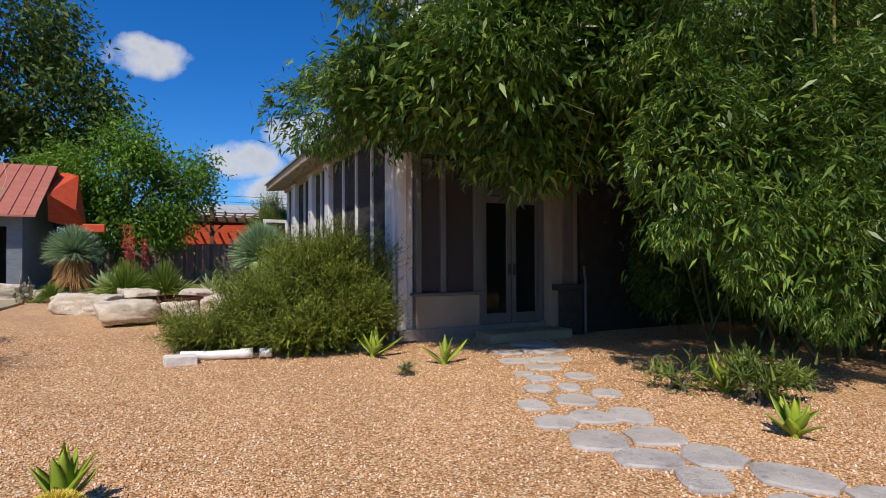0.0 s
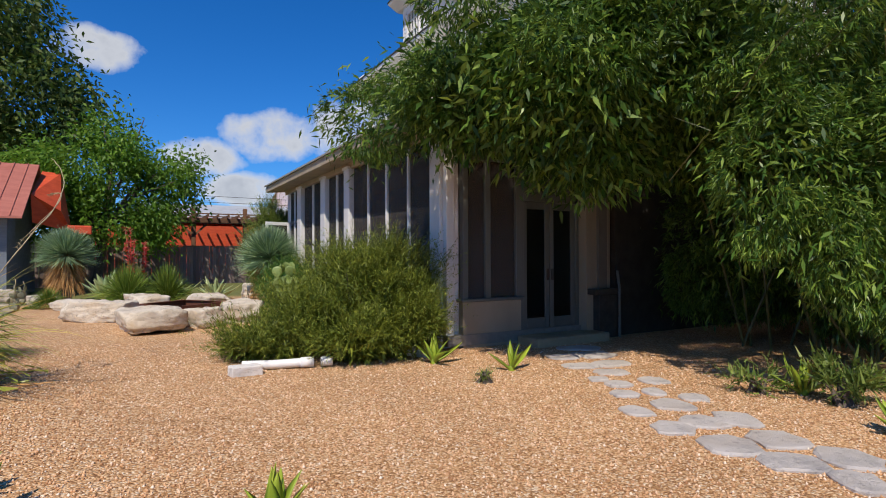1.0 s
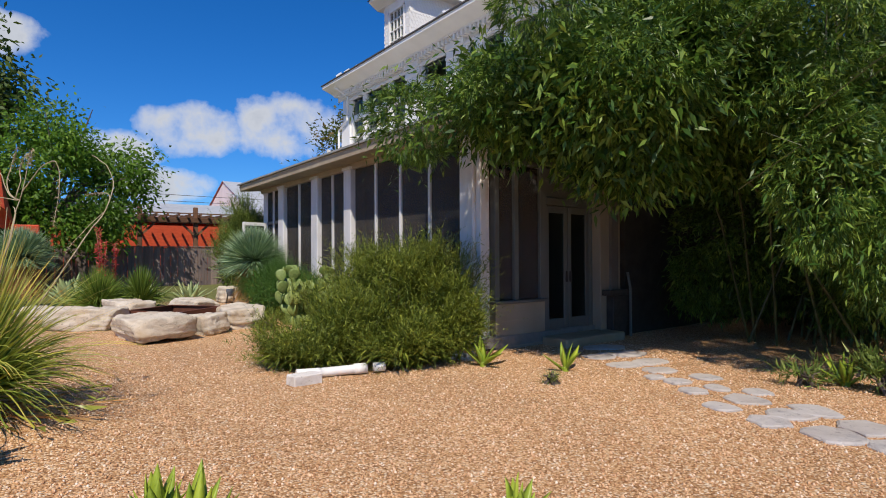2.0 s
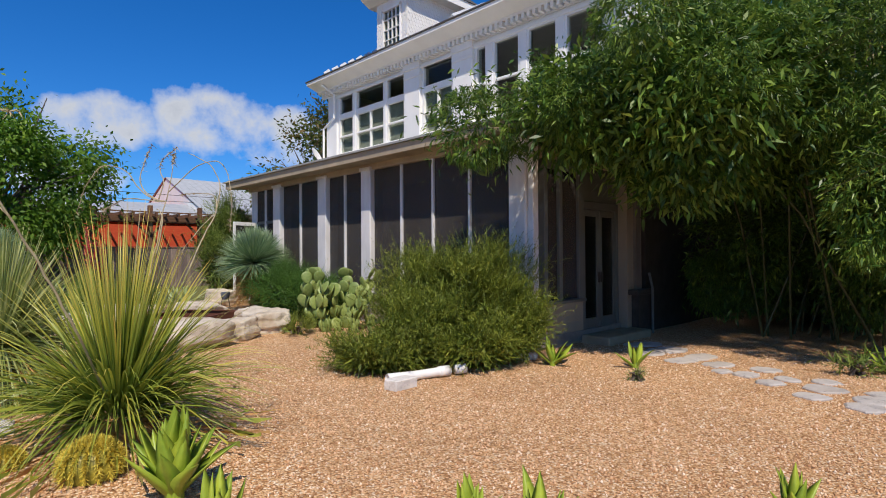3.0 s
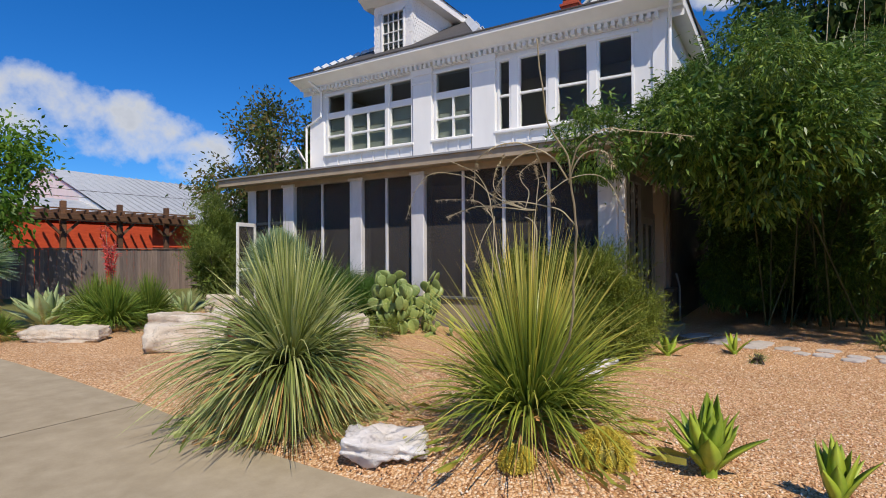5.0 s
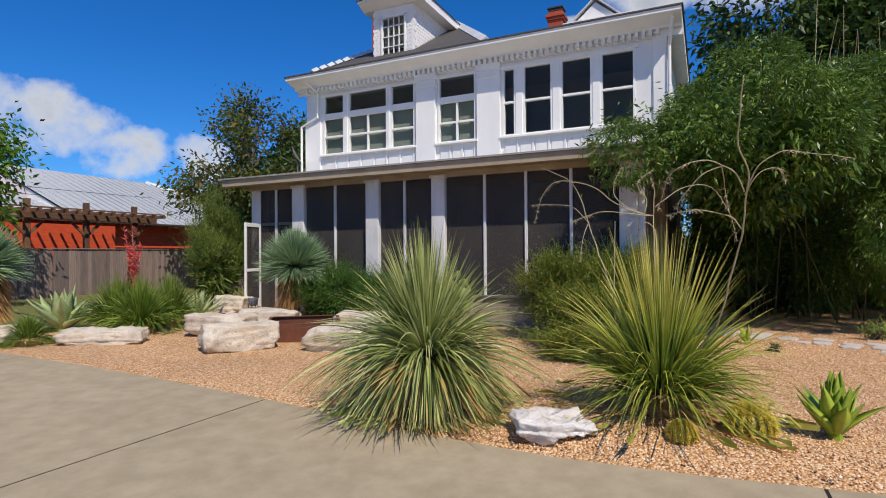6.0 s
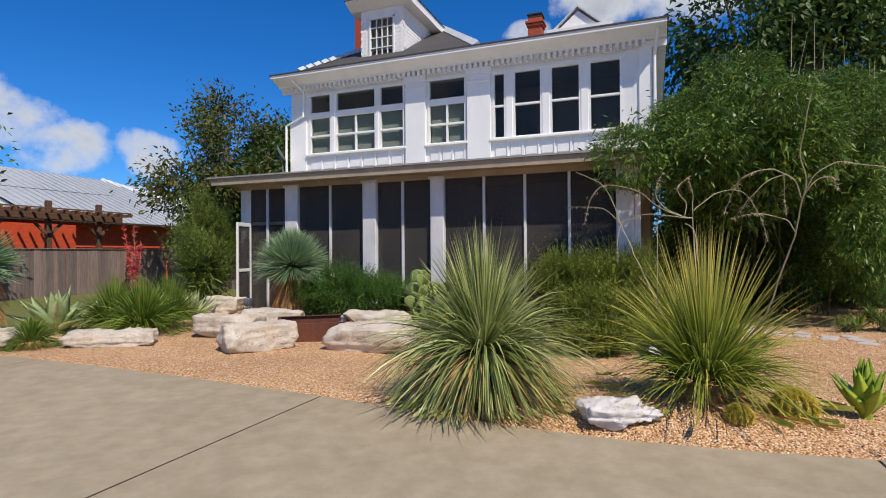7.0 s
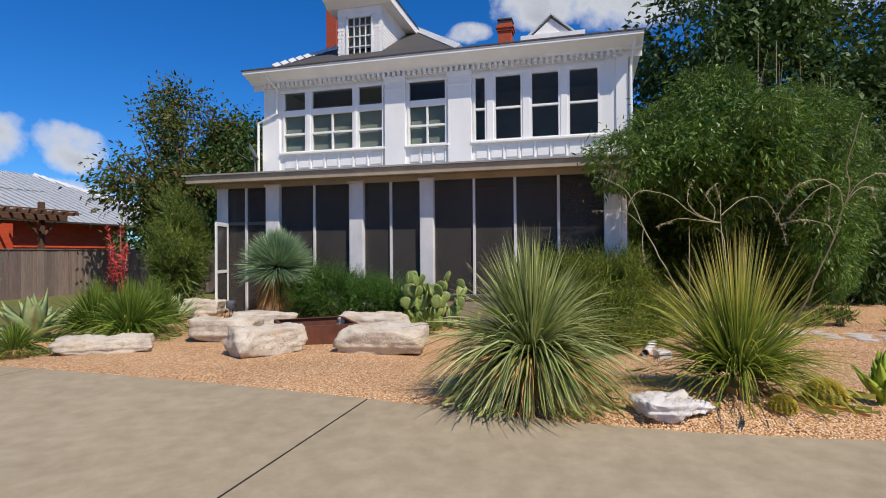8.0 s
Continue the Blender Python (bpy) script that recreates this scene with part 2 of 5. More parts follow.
RIDGE = paint("white_ridge_metal", (0.62, 0.64, 0.65), 0.45, 0.2)
PORCH_ROOF = plain("porch_roof_metal", (0.30, 0.29, 0.27), (0.42, 0.41, 0.38), 0.5, 2.0, 0.2)
# near-black stands in for the deep shade along the lower side wall
SHADE_DARK_WALL = plain("shade_dark_wall", (0.028, 0.024, 0.02), (0.055, 0.047, 0.04), 0.8, 4)
BRICK = plain("red_painted_brick", (0.34, 0.055, 0.022), (0.46, 0.085, 0.035), 0.7, 14)
# dark wall colour carries the porch's shade behind the screens
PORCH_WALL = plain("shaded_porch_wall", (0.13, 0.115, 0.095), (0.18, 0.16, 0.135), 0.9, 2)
BLIND = plain("pale_blind", (0.33, 0.35, 0.31), (0.43, 0.45, 0.40), 0.8, 3)
INTERIOR = plain("dim_interior", (0.42, 0.36, 0.28), (0.52, 0.45, 0.36), 0.9, 2)
LIMESTONE = limestone_material("limestone", (0.66, 0.58, 0.47), (0.36, 0.30, 0.23), (0.47, 0.33, 0.19))
WHITE_ROCK = limestone_material("white_limestone", (0.80, 0.76, 0.72), (0.50, 0.45, 0.41), (0.66, 0.57, 0.50))
FLAG = limestone_material("flagstone", (0.56, 0.51, 0.475), (0.29, 0.275, 0.275), (0.47, 0.40, 0.345))
CORTEN = plain("rusted_steel", (0.085, 0.028, 0.016), (0.15, 0.05, 0.025), 0.8, 5)
FENCE_WOOD = wood("weathered_fence_wood", (0.13, 0.098, 0.088), (0.30, 0.235, 0.21))
PERGOLA_WOOD = wood("brown_pergola_wood", (0.11, 0.055, 0.03), (0.22, 0.115, 0.062), grain=(0.8, 8, 8))
RED_SIDING = siding_material("red_siding", (0.50, 0.062, 0.022), (0.66, 0.10, 0.035))
RED_METAL = siding_material("red_roof_metal", (0.33, 0.105, 0.075), (0.43, 0.155, 0.115))
BLUEGREY = siding_material("blue_grey_siding", (0.13, 0.15, 0.18), (0.19, 0.215, 0.25))
GREY_METAL = siding_material("grey_roof_metal", (0.36, 0.38, 0.40), (0.46, 0.48, 0.50))
PVC = plain("white_pvc", (0.72, 0.70, 0.67), (0.84, 0.83, 0.81), 0.4, 5)
BARK = plain("bark", (0.07, 0.052, 0.04), (0.16, 0.125, 0.10), 0.9, 12)
DRY = plain("dry_straw", (0.40, 0.20, 0.065), (0.58, 0.34, 0.13), 0.8, 8)
STALK = plain("dry_stalk", (0.30, 0.24, 0.13), (0.50, 0.42, 0.27), 0.7, 9)
# green culms, darkened in colour for the shade inside the clump
SHADED_CULM = plain("shaded_green_culm", (0.05, 0.06, 0.02), (0.11, 0.11, 0.04), 0.5, 7)
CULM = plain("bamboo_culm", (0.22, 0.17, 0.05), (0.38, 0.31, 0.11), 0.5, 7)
BAMBOO = foliage("bamboo_leaf", (0.03, 0.082, 0.011), (0.082, 0.165, 0.022), (0.27, 0.38, 0.065), 0.25, 0.4)
SHRUB = foliage("shrub_leaf", (0.09, 0.13, 0.018), (0.175, 0.225, 0.03), (0.35, 0.385, 0.065), 0.25, scale=2.6)
GREEN_SHRUB = foliage("green_shrub_leaf", (0.04, 0.11, 0.016), (0.075, 0.17, 0.028), (0.13, 0.24, 0.045), 0.25)
OLIVE_SHRUB = foliage("olive_shrub_leaf", (0.10, 0.16, 0.03), (0.18, 0.25, 0.05), (0.30, 0.36, 0.09), 0.28, scale=1.6)
TREE_LEAF = foliage("tree_leaf", (0.075, 0.17, 0.014), (0.14, 0.28, 0.026), (0.24, 0.38, 0.05), 0.38, scale=0.3)
DARK_LEAF = foliage("dark_tree_leaf", (0.035, 0.075, 0.015), (0.06, 0.115, 0.024), (0.10, 0.155, 0.035), 0.28, scale=0.3)
OAK_LEAF = foliage("oak_leaf", (0.05, 0.10, 0.018), (0.09, 0.155, 0.028), (0.16, 0.20, 0.045), 0.32, scale=0.4)
RUST_LEAF = foliage("browning_tree_leaf", (0.06, 0.11, 0.02), (0.12, 0.15, 0.03), (0.22, 0.14, 0.05), 0.35, scale=0.3)
SOTOL = foliage("sotol_leaf", (0.16, 0.21, 0.055), (0.34, 0.39, 0.13), (0.64, 0.65, 0.31), 0.18, 0.34)
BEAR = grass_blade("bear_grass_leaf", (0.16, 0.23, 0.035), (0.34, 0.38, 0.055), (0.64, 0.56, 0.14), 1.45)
YUCCA = foliage("yucca_leaf", (0.15, 0.25, 0.14), (0.27, 0.40, 0.24), (0.46, 0.57, 0.38), 0.15, 0.42)
HESPER = foliage("hesperaloe_leaf", (0.09, 0.16, 0.022), (0.16, 0.25, 0.035), (0.29, 0.36, 0.07), 0.2, 0.45)
RED_FLOWER = foliage("red_flower", (0.62, 0.05, 0.06), (0.75, 0.11, 0.10), (0.78, 0.22, 0.18), 0.35)


def succulent(name, a, b):
    m = Mat(name, 0.42, spec=0.4)
    c = m.ramp(m.noise(5, 4), [(0.3, a), (0.7, b)])
    shade = m.ramp(m.random_object(), [(0, (0.78, 0.84, 0.8)), (1, (1.2, 1.12, 1.0))])
    return m.colour(m.mix(1.0, c, shade, "MULTIPLY")).bump(m.noise(60, 2), 0.08, 0.003).leafy(0.12).m


AGAVE = succulent("green_agave_skin", (0.20, 0.31, 0.03), (0.37, 0.46, 0.05))
PALE_AGAVE = succulent("pale_agave_skin", (0.29, 0.39, 0.17), (0.47, 0.54, 0.29))
PEAR = succulent("prickly_pear_skin", (0.19, 0.27, 0.075), (0.31, 0.38, 0.13))
GREY_PEAR = succulent("grey_cactus_skin", (0.22, 0.22, 0.15), (0.34, 0.30, 0.21))
BARREL = succulent("barrel_cactus_skin", (0.24, 0.22, 0.03), (0.34, 0.29, 0.04))
SPINE = plain("golden_spine", (0.58, 0.44, 0.05), (0.78, 0.64, 0.11), 0.6, 9)


# ---- mesh helpers ----
class MB:
    """Collects vertices and faces for one mesh."""

    def __init__(self):
        self.v, self.f = [], []

    def add(self, verts, faces):
        n = len(self.v)
        self.v.extend(tuple(p) for p in verts)
        self.f.extend(tuple(i + n for i in f) for f in faces)
        return self

    def box(self, x0, x1, y0, y1, z0, z1, m=None, cut=0.0):
        """A box with its edges chamfered by cut."""
        bm = bmesh.new()
        bmesh.ops.create_cube(bm, size=1.0)
        for v in bm.verts:
            v.co = Vector(((x0 + x1) / 2 + v.co.x * (x1 - x0), (y0 + y1) / 2 + v.co.y * (y1 - y0), (z0 + z1) / 2 + v.co.z * (z1 - z0)))
        if cut:
            bmesh.ops.bevel(bm, geom=bm.edges[:], offset=cut, segments=1, affect="EDGES")
        if m is not None:
            bm.transform(m)
        bm.verts.index_update()
        self.add([v.co[:] for v in bm.verts], [[v.index for v in f.verts] for f in bm.faces])
        bm.free()
        return self

    def prism(self, outline, y0, y1):
        """An outline in x and z, drawn along y."""
        n = len(outline)
        self.add([(x, y0, z) for x, z in outline] + [(x, y1, z) for x, z in outline],
                 [tuple(range(n))[::-1], tuple(range(n, 2 * n))] + [(i, (i + 1) % n, n + (i + 1) % n, n + i) for i in range(n)])
        return self

    def tube(self, pts, radii, sides=6, cap=True):
        pts = [Vector(p) for p in pts]
        rings = []
        for i, p in enumerate(pts):
            d = (pts[min(i + 1, len(pts) - 1)] - pts[max(i - 1, 0)]).normalized()
            a = d.cross(Vector((0.31, 0.92, 0.23))).normalized()
            b = d.cross(a)
            rings.append([p + (a * math.cos(k * math.tau / sides) + b * math.sin(k * math.tau / sides)) * radii[i] for k in range(sides)])
        faces = [(i * sides + k, i * sides + (k + 1) % sides, (i + 1) * sides + (k + 1) % sides, (i + 1) * sides + k) for i in range(len(pts) - 1) for k in range(sides)]
        if cap:
            faces += [tuple(range(sides))[::-1], tuple(range((len(pts) - 1) * sides, len(pts) * sides))]
        return self.add([v for r in rings for v in r], faces)

    def mesh(self, name, material, smooth=False):
        me = bpy.data.meshes.new(name)
        me.from_pydata(self.v, [], self.f)
        me.materials.append(material)
        if smooth:
            me.polygons.foreach_set("use_smooth", [True] * len(me.polygons))
        me.update()
        return me


def part(name, mb, material, parent=None, label="", smooth=False):
    """One mesh object, under a thing or a part."""
    me = mb if isinstance(mb, bpy.types.Mesh) else mb.mesh(name, material, smooth)
    ob = new(name, me)
    if parent is not None:
        ob.parent = parent
    if label:
        tagged(ob, label)
    return ob


def thing(name, label, category, at=(0, 0, 0), group="", kind=""):
    ob = new(name)
    ob.empty_display_size = 0.2
    ob.location = at
    return tagged(ob, label, category, group, kind)


def quads(name, verts, faces, material, smooth=False):
    """A mesh from arrays of vertices (n, 3) and quads (m, 4)."""
    me = bpy.data.meshes.new(name)
    me.vertices.add(len(verts))
    me.vertices.foreach_set("co", np.ascontiguousarray(verts, dtype=np.float32).ravel())
    me.loops.add(faces.size)
    me.loops.foreach_set("vertex_index", np.ascontiguousarray(faces, dtype=np.int32).ravel())
    me.polygons.add(len(faces))
    me.polygons.foreach_set("loop_start", np.arange(0, faces.size, 4, dtype=np.int32))
    me.polygons.foreach_set("loop_total", np.full(len(faces), 4, dtype=np.int32))
    if smooth:
        me.polygons.foreach_set("use_smooth", np.ones(len(faces), dtype=bool))
    me.materials.append(material)
    me.update(calc_edges=True)
    return me


def unit(a):
    return a / np.maximum(np.linalg.norm(a, axis=-1, keepdims=True), 1e-9)


def blades(base, way, length, width, droop, steps=3, peak=0.3, foot=0.5, rng=None, fold=0.0):
    """Arrays of tapered leaf blades: each starts at base, runs along way and bends down by droop."""
    n = len(base)
    s = np.linspace(0, 1, steps + 1)
    p = base[:, None] + way[:, None] * (length[:, None] * s)[..., None]
    p[..., 2] -= (droop * length)[:, None] * s ** 2
    tang = np.gradient(p, axis=1)
    ref = np.tile([0.0, 0.0, 1.0], (n, 1)) + (rng.normal(0, 0.45, (n, 3)) if rng is not None else 0)
    side = unit(np.cross(tang, ref[:, None]))
    prof = np.where(s < peak, foot + (1 - foot) * s / max(peak, 1e-6), ((1 - s) / (1 - peak)) ** 0.8)
    prof = np.maximum(prof, 0.04)
    w = width[:, None] * prof / 2
    lift = unit(np.cross(side, tang)) * fold
    left = p - side * w[..., None] + lift * w[..., None]
    right = p + side * w[..., None] + lift * w[..., None]
    verts = np.stack([left, right], axis=2).reshape(-1, 3)
    i = (np.arange(n)[:, None] * (steps + 1) + np.arange(steps)) * 2
    faces = np.stack([i, i + 1, i + 3, i + 2], axis=-1).reshape(-1, 4)
    return verts, faces


def joined(chunks):
    vs, fs, n = [], [], 0
    for v, f in chunks:
        vs.append(v)
        fs.append(f + n)
        n += len(v)
    return np.concatenate(vs), np.concatenate(fs)


def S(t):
    t = min(1.0, max(0.0, t))
    return t * t * (3 - 2 * t)


def drive_edge(y):
    ys = [-40, -6, -1, 0, 0.8, 2, 3.5, 5, 6.2, 7, 8, 9.2, 10.5, 11.2, 13.5, 17, 22, 30]
    xs = [40, 9, 6, 3, 0, -2, -3.25, -3.9, -4.1, -4.22, -4.3, -4.25, -4.08, -4.0, -3.85, -3.74, -4.2, -5.2]
    return float(np.interp(y, ys, xs))


def drive_z(x, y):
    """The height of the driveway and the open gravel: it rises gently towards the drive and the back of the garden."""
    a, b = 0.14 * S((1 - x) / 5), 0.2 * S((y - 8) / 8)
    return a + b - a * b / 0.2


def gz(x, y):
    """The ground's height, with a low planted mound along the driveway's edge."""
    mound = 0.125 * S((x - drive_edge(y)) / 0.6) * (1 - S((x + 2.9) / 1.9)) * math.exp(-((y - 7.5) / 1.9) ** 2)
    return drive_z(x, y) + mound


# ---- ground, driveway, path ----
def axis(near, lo, hi, step):
    inner = list(np.arange(lo, hi + 1e-6, step))
    return [-near] + [lo - 60, lo - 25, lo - 10, lo - 4] + inner + [hi + 4, hi + 10, hi + 25, hi + 60] + [near]


gx, gy = axis(1500, -15, 14, 0.25), axis(1500, -8, 30, 0.25)
rnd = random.Random(3)


def ground_z(x, y):
    z = gz(x, y)
    if -15 < x < 14 and -8 < y < 30:
        z += 0.012 * noise.noise((x * 0.9, y * 0.9, 0))
        if x < drive_edge(y) + 0.12:
            z -= 0.05
    return z


gv = [(x, y, ground_z(x, y)) for y in gy for x in gx]
nx = len(gx)
gf = [(j * nx + i, j * nx + i + 1, (j + 1) * nx + i + 1, (j + 1) * nx + i) for j in range(len(gy) - 1) for i in range(nx - 1)]
ground = part("ground", MB().add(gv, gf), GRAVEL, None, "tan and pink pea gravel garden floor, lawn towards the fence", True)
tagged(ground, category="ground", kind="structure")

driveway = thing("driveway", "pale tan concrete driveway with sawn joints beside the gravel", "driveway", kind="structure")
JOINTS = [-6, 1.4, 6.28, 11.15, 16.05, 20.9, 27]
for y0, y1 in zip(JOINTS, JOINTS[1:]):
    ny, mx = 14, 10
    vs, fs = [], []
    for j in range(ny + 1):
        y = y0 + 0.012 + (y1 - y0 - 0.024) * j / ny
        xe = drive_edge(y)
        for i in range(mx + 1):
            x = -16 + (xe + 16) * (i / mx) ** 0.6
            vs.append((x, y, drive_z(x, y) + 0.012))
    top = len(vs)
    vs += [(x, y, z - 0.1) for x, y, z in vs]
    w = mx + 1
    for j in range(ny):
        for i in range(mx):
            fs.append((j * w + i, j * w + i + 1, (j + 1) * w + i + 1, (j + 1) * w + i))
        a, b = j * w + mx, (j + 1) * w + mx
        fs.append((a, a + top, b + top, b))
    for i in range(mx):
        fs.append((i, i + top, i + 1 + top, i + 1))
        a = ny * w + i
        fs.append((a, a + 1, a + 1 + top, a + top))
    part("slab", MB().add(vs, fs), CONCRETE, driveway)
    xe = drive_edge(y1)
    part("joint_filler", MB().add([(x, y1 + s, drive_z(x, y1) + .008) for s in (-.0118, .0118) for x in (-16, xe - 6, xe - 3, xe - 1, xe)], [(i, i + 1, i + 6, i + 5) for i in range(4)]), JOINT, driveway)

path = thing("stone_path", "irregular grey limestone flagstones set in gravel", "path", kind="structure")
# centre, half-lengths across and along the path, turn
STONES = [(3.60, 5.36, .15, .13, 0), (3.62, 5.07, .18, .17, 5), (3.33, 4.70, .18, .18, -8), (4.10, 4.97, .20, .21, 6), (3.66, 4.62, .15, .19, 0),
          (3.82, 4.24, .19, .20, -12), (3.39, 4.17, .22, .27, 4), (2.91, 4.20, .17, .22, 12), (2.79, 3.69, .21, .22, -12), (3.16, 3.68, .25, .23, -14),
          (3.48, 3.57, .23, .29, -22), (2.81, 3.19, .26, .29, -14), (3.25, 3.07, .25, .28, -8), (2.85, 2.75, .26, .23, -8), (3.29, 2.60, .25, .27, -18),
          (2.89, 2.35, .19, .22, -6), (3.42, 2.13, .29, .26, -22), (3.66, 1.72, .26, .15, -8), (3.08, 1.93, .16, .10, 0),
          (4.02, 5.55, .26, .2, 0), (4.45, 5.95, .34, .24, 12), (3.95, 6.05, .28, .22, 5), (4.7, 6.55, .4, .28, 0), (4.2, 6.65, .3, .24, 8), (4.95, 7.1, .42, .24, 0)]
for k, (x, y, a, b, turn) in enumerate(STONES):
    r = random.Random(40 + k)
    n = 13
    ring = []
    for i in range(n):
        t = i * math.tau / n
        k2 = 0.84 + 0.24 * r.random()
        ring.append((a * k2 * math.copysign(abs(math.cos(t)) ** 0.75, math.cos(t)), b * k2 * math.copysign(abs(math.sin(t)) ** 0.75, math.sin(t))))
    vs = [(px, py, -0.03) for px, py in ring] + [(px, py, 0.014 + 0.006 * r.random()) for px, py in ring] + [(px * .9, py * .9, 0.026 + 0.006 * r.random()) for px, py in ring] + [(0, 0, 0.03)]
    fs = [(i, (i + 1) % n, n + (i + 1) % n, n + i) for i in range(n)] + [(n + i, n + (i + 1) % n, 2 * n + (i + 1) % n, 2 * n + i) for i in range(n)] + [(2 * n + i, 2 * n + (i + 1) % n, 3 * n) for i in range(n)]
    st = part("flagstone", MB().add(vs, fs), FLAG, path)
    st.matrix_basis = pose(x, y, gz(x, y) - 0.004, 0, 0, turn - 25.5) @ Matrix.Diagonal((.88, .84, 1, 1))

# ---- house ----
house = thing("house", "white two-storey wooden house with a screened porch, dormer and dentil cornice", "house")
PX, WX = 3.0, 6.1            # front of the porch, front of the upper wall
Y0, Y1 = 7.8, 18.96          # ends of the upper wall
ZP, ZC, ZE = 0.22, 4.3, 7.22  # porch floor, upper floor, top of the upper wall

# upper wall with three real openings
OPEN_A, OPEN_B, OPEN_C = (14.85, 18.24), (12.87, 14.04), (8.52, 12.03)
ZB, ZT = 4.96, 6.84
wall = MB()
wall.box(WX, WX + .2, Y0, Y1, ZC - .1, ZB)
wall.box(WX, WX + .2, Y0, Y1, ZT, ZE + .1)
for a, b in ((Y0, OPEN_C[0]), (OPEN_C[1], OPEN_B[0]), (OPEN_B[1], OPEN_A[0]), (OPEN_A[1], Y1)):
    wall.box(WX, WX + .2, a, b, ZB, ZT)
part("wall_front", wall, WHITE, house, "white painted upper front wall")
side = MB()
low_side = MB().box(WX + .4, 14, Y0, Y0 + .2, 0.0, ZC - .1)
side.box(WX + .2, 14, Y0, Y0 + .2, ZC - .1, ZE + .1)
side.box(WX + .2, 14, Y1 - .2, Y1, 0.0, ZE + .1)
side.box(13.8, 14, Y0 + .2, Y1 - .2, 0.0, ZE + .1)
part("wall_side", side, WHITE, house)
part("wall_side_lower", low_side, SHADE_DARK_WALL, house)
inner = MB()
inner.box(WX + .2, 13.8, Y0 + .2, Y1 - .2, ZC - .2, ZC - .02)
inner.box(WX + .2, 13.8, Y0 + .2, Y1 - .2, ZE, ZE + .08)
inner.box(9.0, 9.1, Y0 + .2, Y1 - .2, ZC, ZE)
part("inner_floor", inner, INTERIOR, house)

# cornice: a sloping crown, a thin roof edge and a row of dentils
crown = MB().prism([(5.45, 7.46), (5.45, 7.37), (5.52, 7.35), (5.88, 7.22), (5.90, 7.165), (6.06, 7.165), (6.06, 7.0), (WX, 7.0), (WX, 7.46)], 7.42, 19.3)
part("cornice", crown, TRIM, house, "white wooden cornice")
part("cornice_return", MB().box(WX, 14, 7.42, Y0, 7.22, 7.46), TRIM, house)
part("cornice_return", MB().box(WX, 14, Y1, 19.3, 7.22, 7.46), TRIM, house)
dentil = MB().box(-.085, .085, -.04, .04, -.062, .062).mesh("dentil", TRIM)
for i in range(68):
    d = part("dentil", dentil, TRIM, house)
    d.location = (5.965, 7.98 + i * 0.1615, 7.09)
roof_edge = MB().box(5.42, 14.1, 7.38, 19.34, 7.463, 7.50)
part("roof_edge", roof_edge, SHINGLE, house)

# pilasters and panels
for a, b in ((12.10, 12.80), (14.12, 14.77)):
    p = MB().box(WX - .1, WX + .005, a, b, ZC, 7.0, cut=.008)
    p.box(WX - .14, WX + .005, a - .03, b + .03, 6.86, 7.04, cut=.01)
    p.box(WX - .125, WX + .005, a - .02, b + .02, 6.62, 6.70, cut=.01)
    part("pilaster", p, TRIM, house)
cor = MB().box(WX - .06, WX + .005, 18.36, 18.98, ZC, 6.05, cut=.008)
part("corner_board", cor, TRIM, house)
part("corner_board", MB().box(WX - .05, WX + .005, Y0 - .02, Y0 + .3, ZC, 7.05, cut=.008), TRIM, house)
for (a, b), n in ((OPEN_A, 7), (OPEN_B, 3), (OPEN_C, 8)):
    step = (b - a) / n
    for k in range(n):
        y0, y1 = a + k * step + .05, a + (k + 1) * step - .05
        pm = MB()
        pm.box(WX - .025, WX + .004, y0, y1, 4.46, 4.82, cut=.01)
        pm.box(WX - .045, WX + .004, y0 - .05, y0 - .004, 4.40, 4.88)
        part("panel", pm, TRIM, house)
    part("sill", MB().box(WX - .13, WX + .1, a - .1, b + .1, 4.885, 4.955, cut=.012), TRIM, house)
    part("lintel", MB().box(WX - .06, WX + .1, a - .1, b + .1, 6.845, 6.93, cut=.01), TRIM, house)


def ring(x0, x1, y0, y1, z0, z1, w):
    """A rectangular frame in the wall's plane, as one connected mesh."""
    a = [(y0, z0), (y1, z0), (y1, z1), (y0, z1)]
    b = [(y0 + w, z0 + .05), (y1 - w, z0 + .05), (y1 - w, z1 - .05), (y0 + w, z1 - .05)]
    vs = [(x0, y, z) for y, z in a + b] + [(x1, y, z) for y, z in a + b]
    fs = []
    for i in range(4):
        j = (i + 1) % 4
        fs += [(i, j, 4 + j, 4 + i), (8 + i, 12 + i, 12 + j, 8 + j), (i, 8 + i, 8 + j, j), (4 + i, 4 + j, 12 + j, 12 + i)]
    return MB().add(vs, fs)


def window(y0, y1, rows, split=0, label="", sash=0.055):
    """A window in the upper wall. rows: heights of the glass bands from the bottom; split: bars across the lower bands."""
    w = part("window", ring(WX - .03, WX + .1, y0, y1, rows[0][0] - .05, rows[-1][1] + .05, sash), TRIM, house, label)
    for lo, hi in zip([r[1] for r in rows[:-1]], [r[0] for r in rows[1:]]):
        part("rail", MB().box(WX - .02, WX + .09, y0 + sash, y1 - sash, lo, hi, cut=.006), TRIM, w)
    for i, (lo, hi) in enumerate(rows):
        cuts = [y0 + sash, y1 - sash]
        if split and i < len(rows) - 1:
            m = (y0 + y1) / 2
            part("muntin", MB().box(WX - .015, WX + .08, m - .025, m + .025, lo, hi), TRIM, w)
            cuts = [y0 + sash, m - .025, m + .025, y1 - sash]
        for a, b in zip(cuts[::2], cuts[1::2]):
            pane = part("pane", MB().box(WX + .05, WX + .058, a, b, lo, hi), GLASS, w)
            pane.visible_shadow = False
    return w


